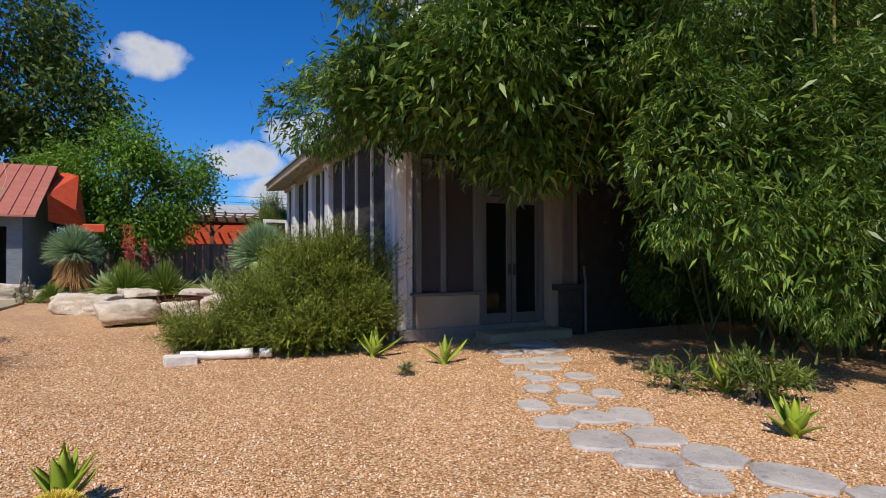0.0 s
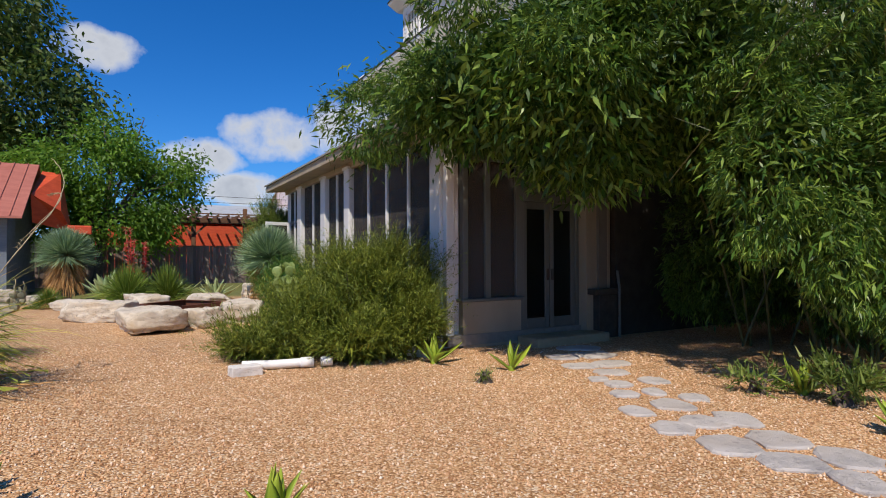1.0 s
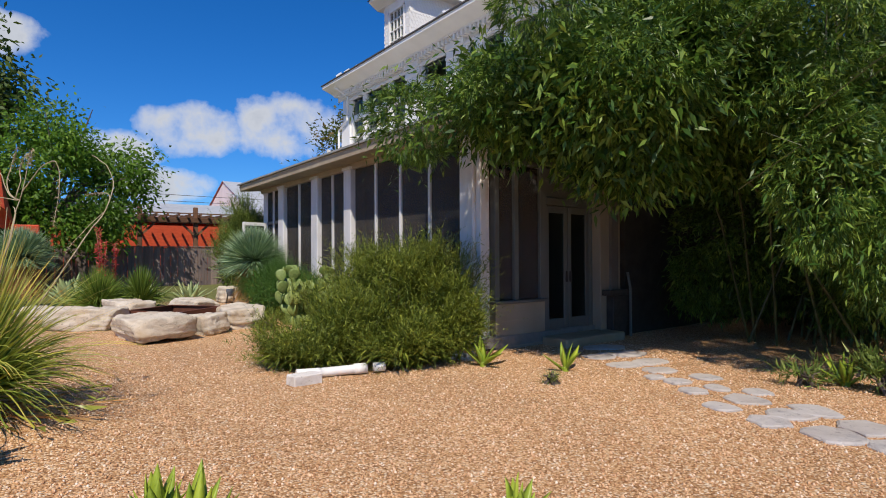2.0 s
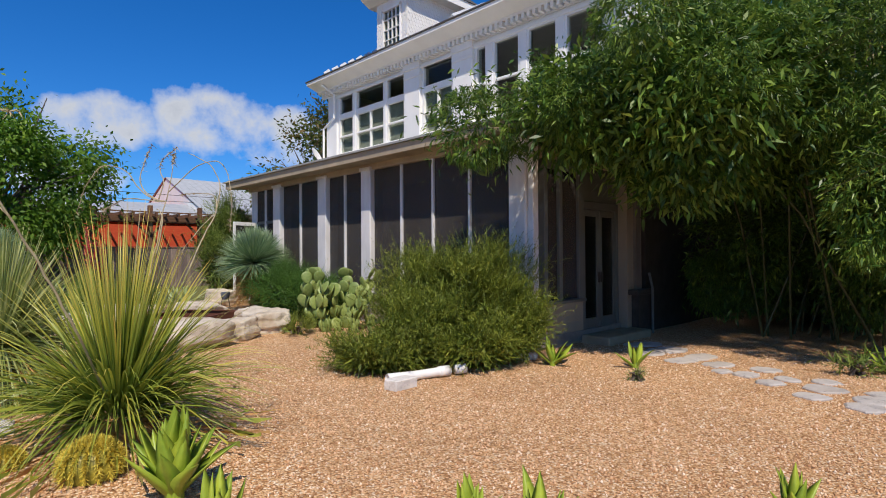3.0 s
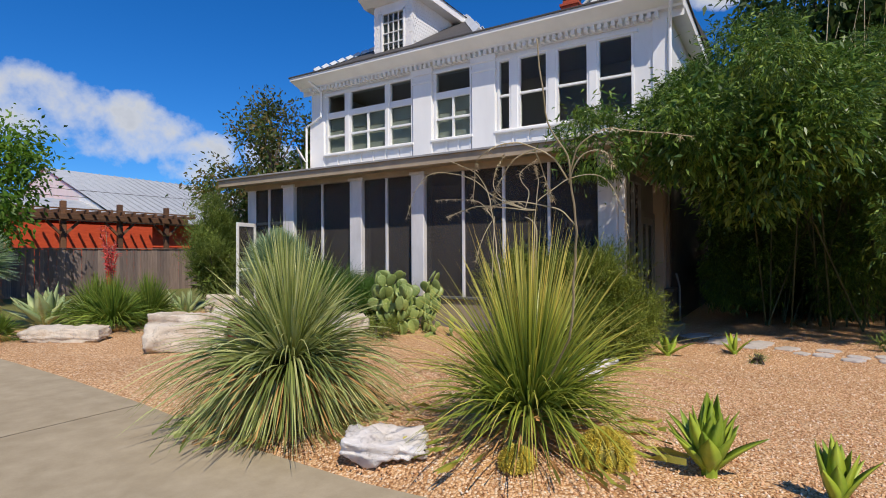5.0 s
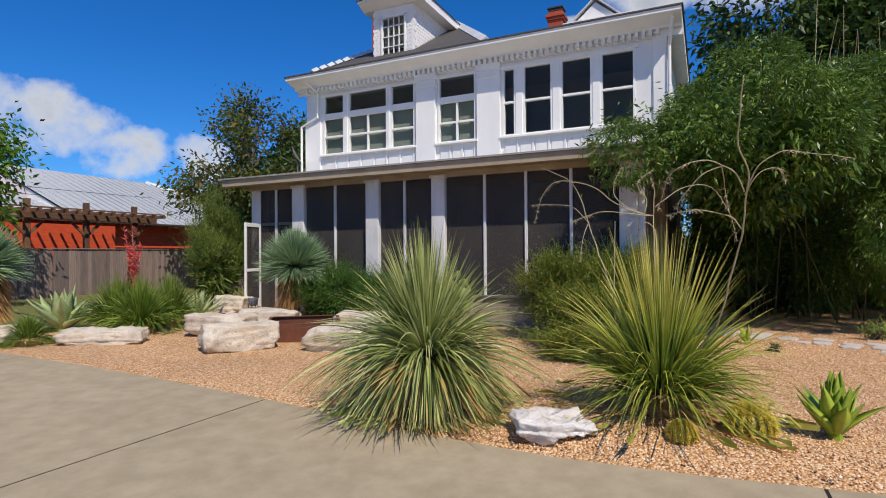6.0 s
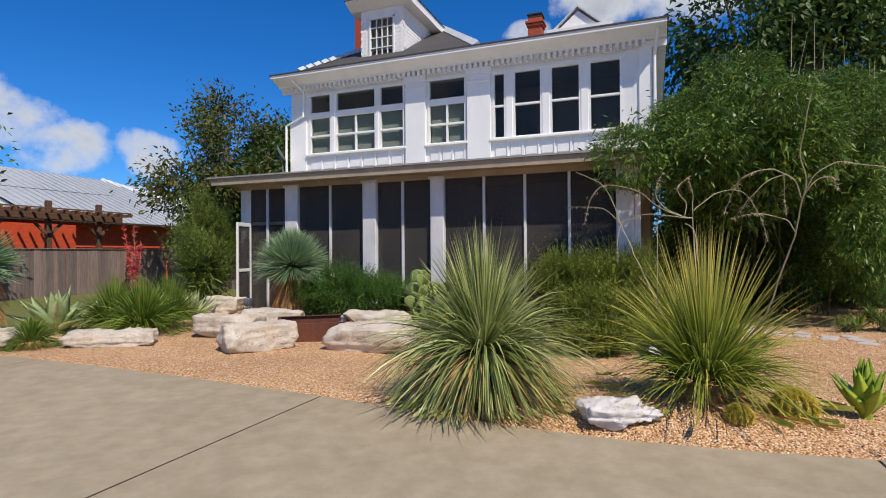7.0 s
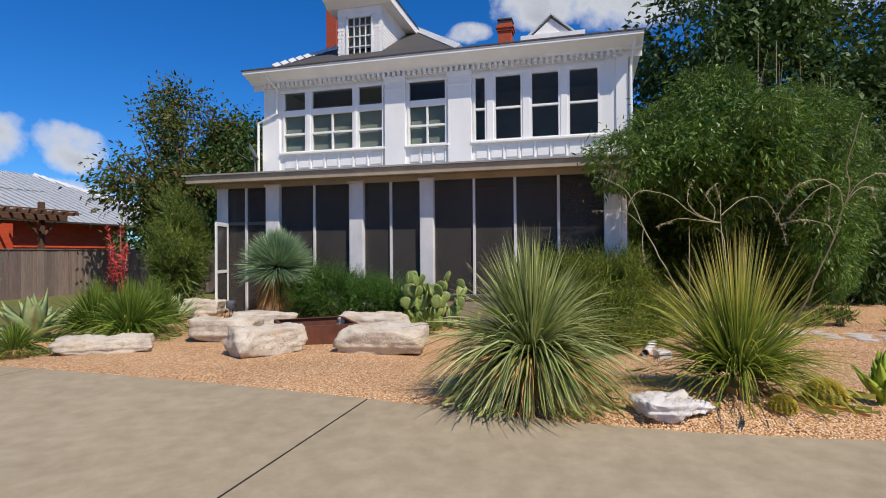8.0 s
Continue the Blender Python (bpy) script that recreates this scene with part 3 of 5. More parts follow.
LOW = [(4.99, 5.50), (5.56, 6.11), (6.30, 6.84)]
window(17.42, 18.26, LOW, 0, "white window with a transom and two sashes")
window(15.80, 17.28, LOW, 1, "white window with a wide transom above four panes")
window(14.83, 15.70, LOW, 0, "white window with a transom and two sashes")
window(12.85, 14.06, LOW, 1, "white window with a transom above four panes")
TALL = [(5.0, 5.86), (5.92, 6.80)]
for a, b in ((8.52, 9.38), (9.58, 10.42), (10.63, 11.46), (11.66, 12.05)):
    window(a, b, TALL, 0, "tall white sash window with dark glass")
for a, b in ((17.28, 17.42), (15.70, 15.80), (9.38, 9.58), (10.42, 10.63), (11.46, 11.66)):
    part("window_post", MB().box(WX - .05, WX + .1, a, b, 4.95, 6.85, cut=.01), TRIM, house)
for a, b in ((14.88, 18.2), (12.9, 14.0)):
    for z0, z1 in ((4.97, 5.72), (5.75, 6.16)):
        part("blind", MB().box(WX + .13, WX + .135, a, b, z0, z1), BLIND, house, "pale closed roller blind behind the glass")

# main roof: a hipped tower roof with white ridge caps, a low roof beside it
AP = Vector((10.2, 15.3, 10.3))
base = [Vector((5.5, 12.3, 7.505)), Vector((5.5, 18.25, 7.505)), Vector((14.0, 18.25, 7.505)), Vector((14.0, 12.3, 7.505))]
roof = part("roof", MB().add([*base, AP], [(0, 1, 4), (1, 2, 4), (2, 3, 4), (3, 0, 4), (3, 2, 1, 0)]), SHINGLE, house, "dark shingled hip roof")
cap = MB().add([(0, -.15, -.05), (0, 0, .07), (0, .15, -.05), (.30, -.16, -.03), (.30, 0, .10), (.30, .16, -.03)], [(0, 1, 4, 3), (1, 2, 5, 4), (3, 4, 5), (2, 1, 0), (0, 3, 5, 2)]).mesh("ridge_cap", RIDGE)
for c in base[:2] + base[3:]:
    d = AP - c
    n = int(d.length / 0.29)
    for i in range(n):
        rc = part("ridge_cap", cap, RIDGE, roof)
        rc.matrix_basis = Matrix.Translation(c + d * (i / n) + Vector((0, 0, .03))) @ d.to_track_quat("X", "Z").to_matrix().to_4x4() @ Matrix.Diagonal((.72, 1, 1, 1))
low = MB().add([(5.6, 7.5, 7.504), (5.6, 12.6, 7.504), (12, 12.6, 8.35), (12, 7.5, 8.35), (14, 7.5, 7.504), (14, 12.6, 7.504)], [(0, 3, 2, 1), (3, 4, 5, 2), (0, 4, 3), (1, 2, 5)])
part("low_roof", low, SHINGLE, house)

# dormer with fish-scale shingles
DX, DY0, DY1, DZ0, DZ1 = 6.3, 14.97, 16.42, 7.5, 9.45
body = MB()
body.box(DX, DX + .1, DY0, DY0 + .3, DZ0, DZ1)
body.box(DX, DX + .1, DY1 - .3, DY1, DZ0, DZ1)
body.box(DX, DX + .1, DY0 + .3, DY1 - .3, DZ0, 7.90)
body.box(DX, DX + .1, DY0 + .3, DY1 - .3, 9.14, DZ1)
body.box(DX + .1, 9.0, DY0, DY0 + .1, DZ0, DZ1)
body.box(DX + .1, 9.0, DY1 - .1, DY1, DZ0, DZ1)
body.box(DX + .7, DX + .75, DY0 + .1, DY1 - .1, DZ0, DZ1)
dormer = part("dormer", body, WHITE, house, "white dormer clad in fish-scale shingles")
fr = MB()
wy0, wy1, wz0, wz1 = DY0 + .27, DY1 - .27, 7.88, 9.16
for a, b in ((wy0, wy0 + .07), (wy1 - .07, wy1)):
    fr.box(DX - .04, DX + .06, a, b, wz0, wz1, cut=.006)
fr.box(DX - .06, DX + .06, wy0 - .05, wy1 + .05, wz0 - .06, wz0 + .02, cut=.006)
fr.box(DX - .04, DX + .06, wy0, wy1, wz1 - .06, wz1 + .02, cut=.006)
for k in (1, 2, 3):
    y = wy0 + .07 + (wy1 - wy0 - .14) * k / 4
    fr.box(DX - .01, DX + .05, y - .012, y + .012, wz0, wz1)
for k in (1, 2, 3):
    z = wz0 + (wz1 - wz0) * k / 4
    fr.box(DX - .012, DX + .052, wy0 + .06, wy1 - .06, z - .014, z + .014)
part("window_frame", fr, TRIM, dormer)
part("pane", MB().box(DX + .025, DX + .03, wy0 + .06, wy1 - .06, wz0, wz1 - .05), GLASS, dormer).visible_shadow = False
eave = MB()
eave.prism([(DX - .38, 9.66), (DX - .38, 9.60), (DX - .06, 9.42), (9.0, 9.42), (9.0, 9.66)], DY0 - .36, DY1 + .36)
part("dormer_eave", eave, TRIM, dormer)
part("dormer_roof", MB().add([(DX - .42, DY0 - .4, 9.662), (DX - .42, DY1 + .4, 9.662), (9.2, DY1 + .4, 9.662), (9.2, DY0 - .4, 9.662), (DX + .6, 15.69, 10.6), (9.2, 15.69, 10.6)],
                         [(0, 4, 1), (0, 3, 5, 4), (1, 4, 5, 2), (2, 5, 3), (0, 1, 2, 3)]), SHINGLE, dormer)
sc = [(-.055, 0, .09), (.055, 0, .09), (.055, 0, -.02), (.03, 0, -.06), (0, 0, -.075), (-.03, 0, -.06), (-.055, 0, -.02)]
scale = MB().add([(x, -.004, z) for x, _, z in sc] + [(x, -.022 if z < 0 else -.008, z) for x, _, z in sc],
                 [tuple(range(7, 14))[::-1]] + [(i, (i + 1) % 7, 7 + (i + 1) % 7, 7 + i) for i in range(7)]).mesh("shingle", WHITE)
for row in range(16):
    for k in range(20):
        x, z = DX + .07 + k * .115 + (row % 2) * .057, 7.72 + row * .112
        if z < 7.50 + (x - 5.5) * .6 or z > 9.4:
            continue
        part("shingle", scale, WHITE, dormer).matrix_basis = pose(x, DY0, z)
for row in range(14):
    for y in (DY0 + .06, DY0 + .175, DY1 - .175, DY1 - .06):
        part("shingle", scale, WHITE, dormer).matrix_basis = pose(DX, y + (row % 2) * .02, 7.72 + row * .118, 0, 0, -90)

# small gable and chimneys behind the eave
gab = MB().add([(9.0, 9.0, 8.0), (9.0, 10.9, 8.0), (9.0, 10.9, 8.92), (9.0, 9.0, 8.92), (12, 9.0, 8.0), (12, 10.9, 8.0), (12, 10.9, 8.92), (12, 9.0, 8.92)],
               [(0, 1, 2, 3), (4, 7, 6, 5), (0, 3, 7, 4), (1, 5, 6, 2), (3, 2, 6, 7)])
gab.prism([(8.9, 9.0), (8.9, 8.86), (12, 8.86), (12, 9.0)], 8.9, 11.0)
gab.add([(9.05, 9.35, 9.0), (9.05, 10.65, 9.0), (9.05, 10.0, 9.55), (12, 9.35, 9.0), (12, 10.65, 9.0), (12, 10.0, 9.55)], [(0, 1, 2), (3, 5, 4), (0, 2, 5, 3), (1, 4, 5, 2)])
part("rear_gable", gab, WHITE, house)
part("gable_roof", MB().add([(8.95, 9.2, 8.95), (8.95, 10.0, 9.64), (8.95, 10.8, 8.95), (12, 9.2, 8.95), (12, 10, 9.64), (12, 10.8, 8.95), (8.95, 9.2, 9.0), (8.95, 10, 9.70), (8.95, 10.8, 9.0), (12, 9.2, 9.0), (12, 10, 9.70), (12, 10.8, 9.0)],
                       [(6, 9, 10, 7), (7, 10, 11, 8), (0, 6, 7, 1), (1, 7, 8, 2), (0, 1, 4, 3), (1, 2, 5, 4)]), RIDGE, house)


def chimney(x, y, z0, z1, w, hood):
    c = MB().box(x - w / 2, x + w / 2, y - w / 2, y + w / 2, z0, z1, cut=.01)
    for k, g in ((.32, .05), (.22, .09)):
        c.box(x - w / 2 - g, x + w / 2 + g, y - w / 2 - g, y + w / 2 + g, z1 - k, z1 - k + .1, cut=.01)
    ch = part("chimney", c, BRICK, house, "orange-red painted brick chimney")
    if hood:
        part("chimney_hood", MB().box(x - w * .5, x + w * .5, y - w * .5, y + w * .5, z1, z1 + .12, cut=.02).box(x - w * .56, x + w * .56, y - w * .56, y + w * .56, z1 + .12, z1 + .17), DARKTRIM, ch)


chimney(12.0, 11.95, 8.0, 10.72, .52, True)
chimney(9.0, 17.9, 7.6, 12.2, .42, False)

# downspouts and satellite dish
part("downspout", MB().tube([(5.6, 7.62, 7.3), (5.75, 7.66, 7.1), (WX - .08, 7.72, 6.75), (WX - .08, 7.72, 4.5)], [.045] * 4, 8), TRIM, house)
part("downspout", MB().tube([(5.6, 18.6, 7.3), (5.98, 18.42, 7.0), (5.98, 18.42, 6.2), (6.0, 19.1, 5.95), (6.0, 19.1, 4.4)], [.04] * 5, 8), TRIM, house)
dish = thing("satellite_dish", "white satellite dish on the porch roof", "satellite dish")
dm = MB()
vs, fs = [], []
for i in range(5):
    for k in range(16):
        r = .08 + .30 * i / 4
        vs.append((r * math.cos(k * math.tau / 16), r * 1.05 * math.sin(k * math.tau / 16), .55 * r * r))
fs = [(i * 16 + k, i * 16 + (k + 1) % 16, i * 16 + 16 + (k + 1) % 16, i * 16 + 16 + k) for i in range(4) for k in range(16)] + [tuple(range(16))]
dm.add(vs, fs)
n = len(vs)
dm.add([(x, y, z - .012) for x, y, z in vs], [f[::-1] for f in fs])
dd = part("reflector", dm, PVC, dish)
dd.matrix_basis = Matrix.Translation((5.72, 19.15, 4.98)) @ Vector((.5, -.72, .5)).to_track_quat("Z", "Y").to_matrix().to_4x4() @ Matrix.Scale(.78, 4)
part("mast", MB().tube([(5.75, 19.05, 4.2), (5.75, 19.08, 4.7), (5.72, 19.15, 4.95)], [.025] * 3, 8), FRAME_GREY, dish)
part("feed_arm", MB().tube([(5.72, 19.25, 4.72), (5.4, 19.45, 4.9), (5.3, 19.42, 5.12)], [.014] * 3, 6), FRAME_GREY, dish)

# ---- porch ----
part("porch_floor", MB().box(PX + .05, WX, 8.0, 18.5, 0.05, ZP), plain("grey_deck", (.16, .15, .14), (.23, .22, .2)), house)
base_wall = MB()
base_wall.box(PX + .06, PX + .24, 8.2, 17.05, -.05, .70)
base_wall.box(3.35, 4.50, 8.02, 8.2, -.05, .74)
part("porch_base_wall", base_wall, CREAM, house, "cream stucco dwarf wall below the screens")
sillm = MB().box(PX + .0, PX + .28, 8.2, 17.05, .70, .76, cut=.01)
sillm.box(3.3, 4.55, 7.97, 8.22, .74, .79, cut=.01)
part("porch_sill", sillm, FRAME_GREY, house)
part("porch_ceiling", MB().box(PX + .2, WX, 8.0, 18.5, 3.62, 3.68), CREAM, house)
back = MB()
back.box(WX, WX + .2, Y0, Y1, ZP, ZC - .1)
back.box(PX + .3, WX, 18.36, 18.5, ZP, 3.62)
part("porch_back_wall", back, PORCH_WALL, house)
beam = MB().box(PX + .03, PX + .33, 8.0, 18.5, 3.47, 3.66, cut=.01)
beam.box(PX + .33, WX, 8.03, 8.25, 3.2, 3.66, cut=.01)
part("porch_beam", beam, TAN, house)
# porch roof: tan fascia and soffit, pale metal edge, low slope up to the wall
pr = MB().prism([(2.52, 3.745), (2.52, 3.57), (2.57, 3.56), (3.05, 3.60), (WX, 3.72), (WX, 4.28), (2.56, 3.76)], 7.7, 18.95)
part("porch_fascia", pr, TAN, house, "tan painted fascia and soffit of the porch roof")
part("porch_roof", MB().prism([(2.47, 3.745), (2.47, 3.785), (WX, 4.34), (WX, 4.29), (2.58, 3.765)], 7.62, 19.05), PORCH_ROOF, house, "low grey metal porch roof")
COLS = [(8.16, 8.52), (12.40, 12.75), (14.20, 14.58), (16.52, 16.92), (18.12, 18.46)]
for k, (a, b) in enumerate(COLS):
    x = PX if k < 4 else PX + .1
    c = MB().box(x, x + .36, a, b, 0.0 if k in (0, 4) else .1, 3.5, cut=.018)
    c.box(x - .03, x + .39, a - .03, b + .03, 3.46, 3.53, cut=.01)
    part("column", c, COLUMN, house, "square weathered white porch column")
    if k == 0:
        part("corner_post", MB().box(x + .05, x + .2, a - .12, a - .004, .1, 3.5, cut=.01), COLUMN, house)
for y in (9.5, 10.48, 11.44, 13.51, 15.57, 17.55):
    part("mullion", MB().box(PX + .08, PX + .17, y - .03, y + .03, .75 if y < 17 else .2, 3.5, cut=.006), COLUMN, house, "thin white screen post")
SPANS = [8.52, 9.5, 10.48, 11.44, 12.4, 12.75, 13.51, 14.2, 14.58, 15.57, 16.52, 16.92, 17.55, 18.12]
for a, b in zip(SPANS, SPANS[1:]):
    if (a, b) in ((12.4, 12.75), (14.2, 14.58), (16.52, 16.92)):
        continue
    part("screen", MB().box(PX + .125, PX + .131, a, b, .75 if a < 16.9 else .25, 3.5), SCREEN, house, "dark insect screen")
part("rail", MB().box(PX + .1, PX + .16, 16.92, 18.12, 2.50, 2.58), FRAME_GREY, house)
# end wall of the porch: windows and a glazed double door
ew = MB()
for x0, x1, z0, z1 in ((3.36, 3.46, .78, 3.3), (3.80, 3.90, .78, 3.3), (4.42, 4.58, .2, 3.3), (3.46, 4.42, 3.05, 3.3), (4.58, 5.82, 2.42, 2.56), (5.76, 5.84, .2, 2.56)):
    ew.box(x0, x1, 8.04, 8.16, z0, z1, cut=.008)
part("end_wall_frame", ew, FRAME_GREY, house, "weathered grey timber frame of the porch end wall")
for x0, x1 in ((3.46, 3.80), (3.90, 4.42)):
    part("screen", MB().box(x0, x1, 8.10, 8.106, .78, 3.06), SCREEN, house)
part("transom_panel", MB().box(4.58, 5.84, 8.08, 8.12, 2.56, 3.3), FRAME_GREY, house)
for x0, x1 in ((4.58, 5.16), (5.18, 5.76)):
    d = MB()
    for a, b, z0, z1 in ((x0, x0 + .09, .22, 2.41), (x1 - .09, x1, .22, 2.41), (x0 + .09, x1 - .09, .22, .40), (x0 + .09, x1 - .09, 2.29, 2.41)):
        d.box(a, b, 8.07, 8.12, z0, z1, cut=.005)
    door = part("door", d, FRAME_GREY, house, "glazed door leaf in a grey painted frame")
    part("pane", MB().box(x0 + .09, x1 - .09, 8.09, 8.096, .40, 2.29), GLASS, door)
    part("handle", MB().box((x1 - .06) if x0 < 5 else (x0 + .02), (x1 - .02) if x0 < 5 else (x0 + .06), 8.03, 8.07, 1.05, 1.25, cut=.008), DARKTRIM, door)
pier = MB().box(5.84, 6.45, 7.86, 8.2, .0, 3.4, cut=.01)
part("pier", pier, CREAM, house, "cream painted pier beside the double door")
part("pier_base", MB().box(6.0, 6.5, 7.7, 7.86, .0, .78, cut=.01).box(5.86, 6.55, 7.66, 7.86, .78, .88, cut=.01), DARKTRIM, house)
part("step", MB().box(4.4, 6.0, 7.45, 8.0, -.05, .14, cut=.02), CONCRETE, house)
part("pipe", MB().tube([(6.42, 7.62, .0), (6.42, 7.62, .9), (6.45, 7.7, 1.2)], [.025] * 3, 8), FRAME_GREY, house)

# open screen door at the far end
sd = thing("screen_door", "white-framed screen door standing open beside the porch", "door")
m = pose(3.06, 18.08, 0, 0, 0, 195)
f = MB()
for a, b, z0, z1 in ((0, .08, .28, 2.55), (.72, .80, .28, 2.55), (.08, .72, .28, .5), (.08, .72, 2.45, 2.55), (.08, .72, 1.25, 1.33)):
    f.box(a, b, -.02, .02, z0, z1, m, .005)
part("door_frame", f, TRIM, sd)
part("screen", MB().box(.08, .72, -.003, .003, .5, 2.45, m), SCREEN, sd)
part("handle", MB().box(.70, .74, -.05, -.02, 1.05, 1.2, m, .006), DARKTRIM, sd)


# ---- beyond the garden: fence, neighbours ----
fence = thing("fence", "weathered brown board privacy fence", "fence")
FY = 28.5
board = MB().box(-.069, .069, -.01, .01, 0, 1.80, cut=.004).mesh("board", FENCE_WOOD)
r = random.Random(8)
for k in range(132):
    b = part("board", board, FENCE_WOOD, fence)
    b.matrix_basis = pose(-9.0 + k * .142, FY + r.uniform(-.006, .006), .16 + r.uniform(-.03, .01), 0, r.uniform(-.4, .4), 0)
for z in (.5, 1.6):
    part("rail", MB().box(-9.1, 9.8, FY + .02, FY + .06, z, z + .09), FENCE_WOOD, fence)
part("cap_rail", MB().box(-9.1, 9.8, FY - .05, FY + .07, 1.955, 1.99, cut=.005), FENCE_WOOD, fence)
fence2 = thing("fence", "weathered brown board privacy fence running back beside the house", "fence")
for k in range(60):
    b = part("board", board, FENCE_WOOD, fence2)
    b.matrix_basis = pose(9.85, FY - k * .142, .16 + r.uniform(-.03, .01), 0, 0, 90)

red = thing("red_house", "low house with red siding under a grey metal roof", "house")
# lapped boards along x
lap = MB().add([(1, 36.6, 0), (18.3, 36.6, 0), (18.3, 36.6, .172), (1, 36.6, .172), (1, 36.57, 0), (18.3, 36.57, 0)], [(4, 5, 2, 3), (0, 1, 5, 4), (0, 4, 3), (1, 2, 5)]).mesh("board", RED_SIDING)
for k in range(22):
    part("board", lap, RED_SIDING, red).location = (0, 0, .1 + k * .17)
part("wall", MB().box(1.2, 18.2, 36.62, 54, .1, 3.8), RED_SIDING, red)
ra, rb = Vector((9.8, 45.2, 7.2)), Vector((19.2, 45.2, 7.2))
part("roof", MB().add([(8.9, 35.8, 3.55), (24.5, 35.8, 3.55), (24.5, 54.5, 3.55), (8.9, 54.5, 3.55), (8.9, 45.2, 7.3), rb], [(0, 1, 5, 4), (1, 2, 5), (2, 3, 4, 5)]), GREY_METAL, red, "grey standing-seam metal roof")
part("gable_end", MB().add([(9.0, 36.2, 3.5), (9.0, 54, 3.5), (9.0, 45.2, 7.2), (9.1, 36.2, 3.5), (9.1, 54, 3.5), (9.1, 45.2, 7.2), ], [(0, 2, 1), (3, 4, 5), (0, 3, 5, 2), (2, 5, 4, 1)]), WHITE, red, "white gable end")
part("side_roof", MB().add([(-2, 35.6, 3.55), (9.0, 35.6, 3.55), (9.0, 41, 5.0), (-2, 41, 5.0), (-2, 41, 3.5), (9, 41, 3.5)], [(0, 1, 2, 3), (0, 3, 4), (1, 5, 2), (3, 2, 5, 4)]), GREY_METAL, red)
for k in range(30):
    x = 9.2 + k * .5
    x2 = x if x < 19.2 else 19.2
    t = 1.0 if x < 19.2 else max(0, (24.5 - x) / (24.5 - 19.2))
    part("roof_seam", MB().tube([(x, 35.8, 3.58), (x, 35.8 + 9.4 * t, 3.58 + 3.7 * t)], [.025, .025], 4), GREY_METAL, red)
capd = rb - Vector((24.5, 35.8, 3.55))
for k in range(24):
    part("ridge_cap", cap, RIDGE, red).matrix_basis = Matrix.Translation(Vector((24.5, 35.8, 3.58)) + capd * (k / 24)) @ capd.to_track_quat("X", "Z").to_matrix().to_4x4() @ Matrix.Diagonal((1.6, 1.6, 1.6, 1))
part("gutter", MB().box(-2, 24.5, 35.55, 35.75, 3.42, 3.55, cut=.03), DARKTRIM, red)
part("chimney", MB().box(20.3, 21.2, 37.2, 38.1, 3, 5.2, cut=.03), WHITE, red, "white painted chimney")

perg = thing("pergola", "brown timber pergola with braced posts", "pergola")
for x in (-1.0, 1.4, 3.9, 6.2, 8.4):
    p = part("post", MB().box(x - .1, x + .1, 31.0, 31.2, .1, 4.0, cut=.015), PERGOLA_WOOD, perg)
    for s in (-1, 1):
        part("brace", MB().box(-.05, .05, -.04, .04, -.75, .0, pose(x + s * .62, 31.1, 3.15, 0, s * 45, 0)), PERGOLA_WOOD, perg)
for y in (30.9, 31.3):
    part("beam", MB().box(-3.0, 9.4, y - .04, y + .04, 3.22, 3.46, cut=.01), PERGOLA_WOOD, perg)
for k in range(26):
    x = -2.9 + k * .49
    part("rafter", MB().box(x - .03, x + .03, 30.2, 33.5, 3.462, 3.60), PERGOLA_WOOD, perg)
part("purlin", MB().box(-3.0, 9.4, 30.3, 30.38, 3.604, 3.66), PERGOLA_WOOD, perg)
part("purlin", MB().box(-3.0, 9.4, 32.3, 32.38, 3.604, 3.66), PERGOLA_WOOD, perg)
part("back_wall", MB().box(-3.0, 9.4, 34.0, 34.1, .2, 3.2), RED_SIDING, perg, "red painted boards behind the pergola")

shed = thing("red_roofed_shed", "blue-grey shed with a red metal roof and red gable", "shed")
w = MB()
w.box(-11, -5.6, 21.2, 21.35, .1, 2.75)
w.box(-4.95, -4.55, 21.2, 21.35, .1, 2.75)
w.box(-5.6, -4.95, 21.2, 21.35, 2.35, 2.75)
w.box(-4.7, -4.55, 21.35, 26.5, .1, 2.75)
part("wall", w, BLUEGREY, shed)
part("wall", MB().add([(-4.56, 21.3, 2.7), (-4.56, 26.5, 2.7), (-4.56, 23.9, 4.6), (-4.66, 21.3, 2.7), (-4.66, 26.5, 2.7), (-4.66, 23.9, 4.6)], [(0, 1, 2), (3, 5, 4), (0, 2, 5, 3), (1, 4, 5, 2)]), BLUEGREY, shed)
part("doorway_back", MB().box(-6, -4.8, 23.5, 23.6, .1, 2.7), DARKTRIM, shed)
rf = MB().add([(-12, 20.6, 2.62), (-4.1, 20.6, 2.62), (-4.1, 23.9, 4.62), (-12, 23.9, 4.62), (-12, 20.6, 2.68), (-4.1, 20.6, 2.68), (-4.1, 23.9, 4.68), (-12, 23.9, 4.68), (-4.1, 27.2, 2.62), (-12, 27.2, 2.62), (-4.1, 27.2, 2.68), (-12, 27.2, 2.68)],
              [(3, 2, 1, 0), (4, 5, 6, 7), (0, 1, 5, 4), (1, 2, 6, 5), (7, 6, 10, 11), (2, 3, 9, 8), (6, 2, 8, 10), (8, 9, 11, 10)])
part("roof", rf, RED_METAL, shed, "faded red standing-seam metal roof")
d = Vector((0, 3.3, 2.0))
for k in range(21):
    x = -12 + k * .38
    part("roof_seam", MB().box(x - .012, x + .012, 0, d.length, .0, .035, Matrix.Translation((0, 20.6, 2.68)) @ Matrix.Rotation(math.atan2(2.0, 3.3), 4, "X")), RED_METAL, shed)
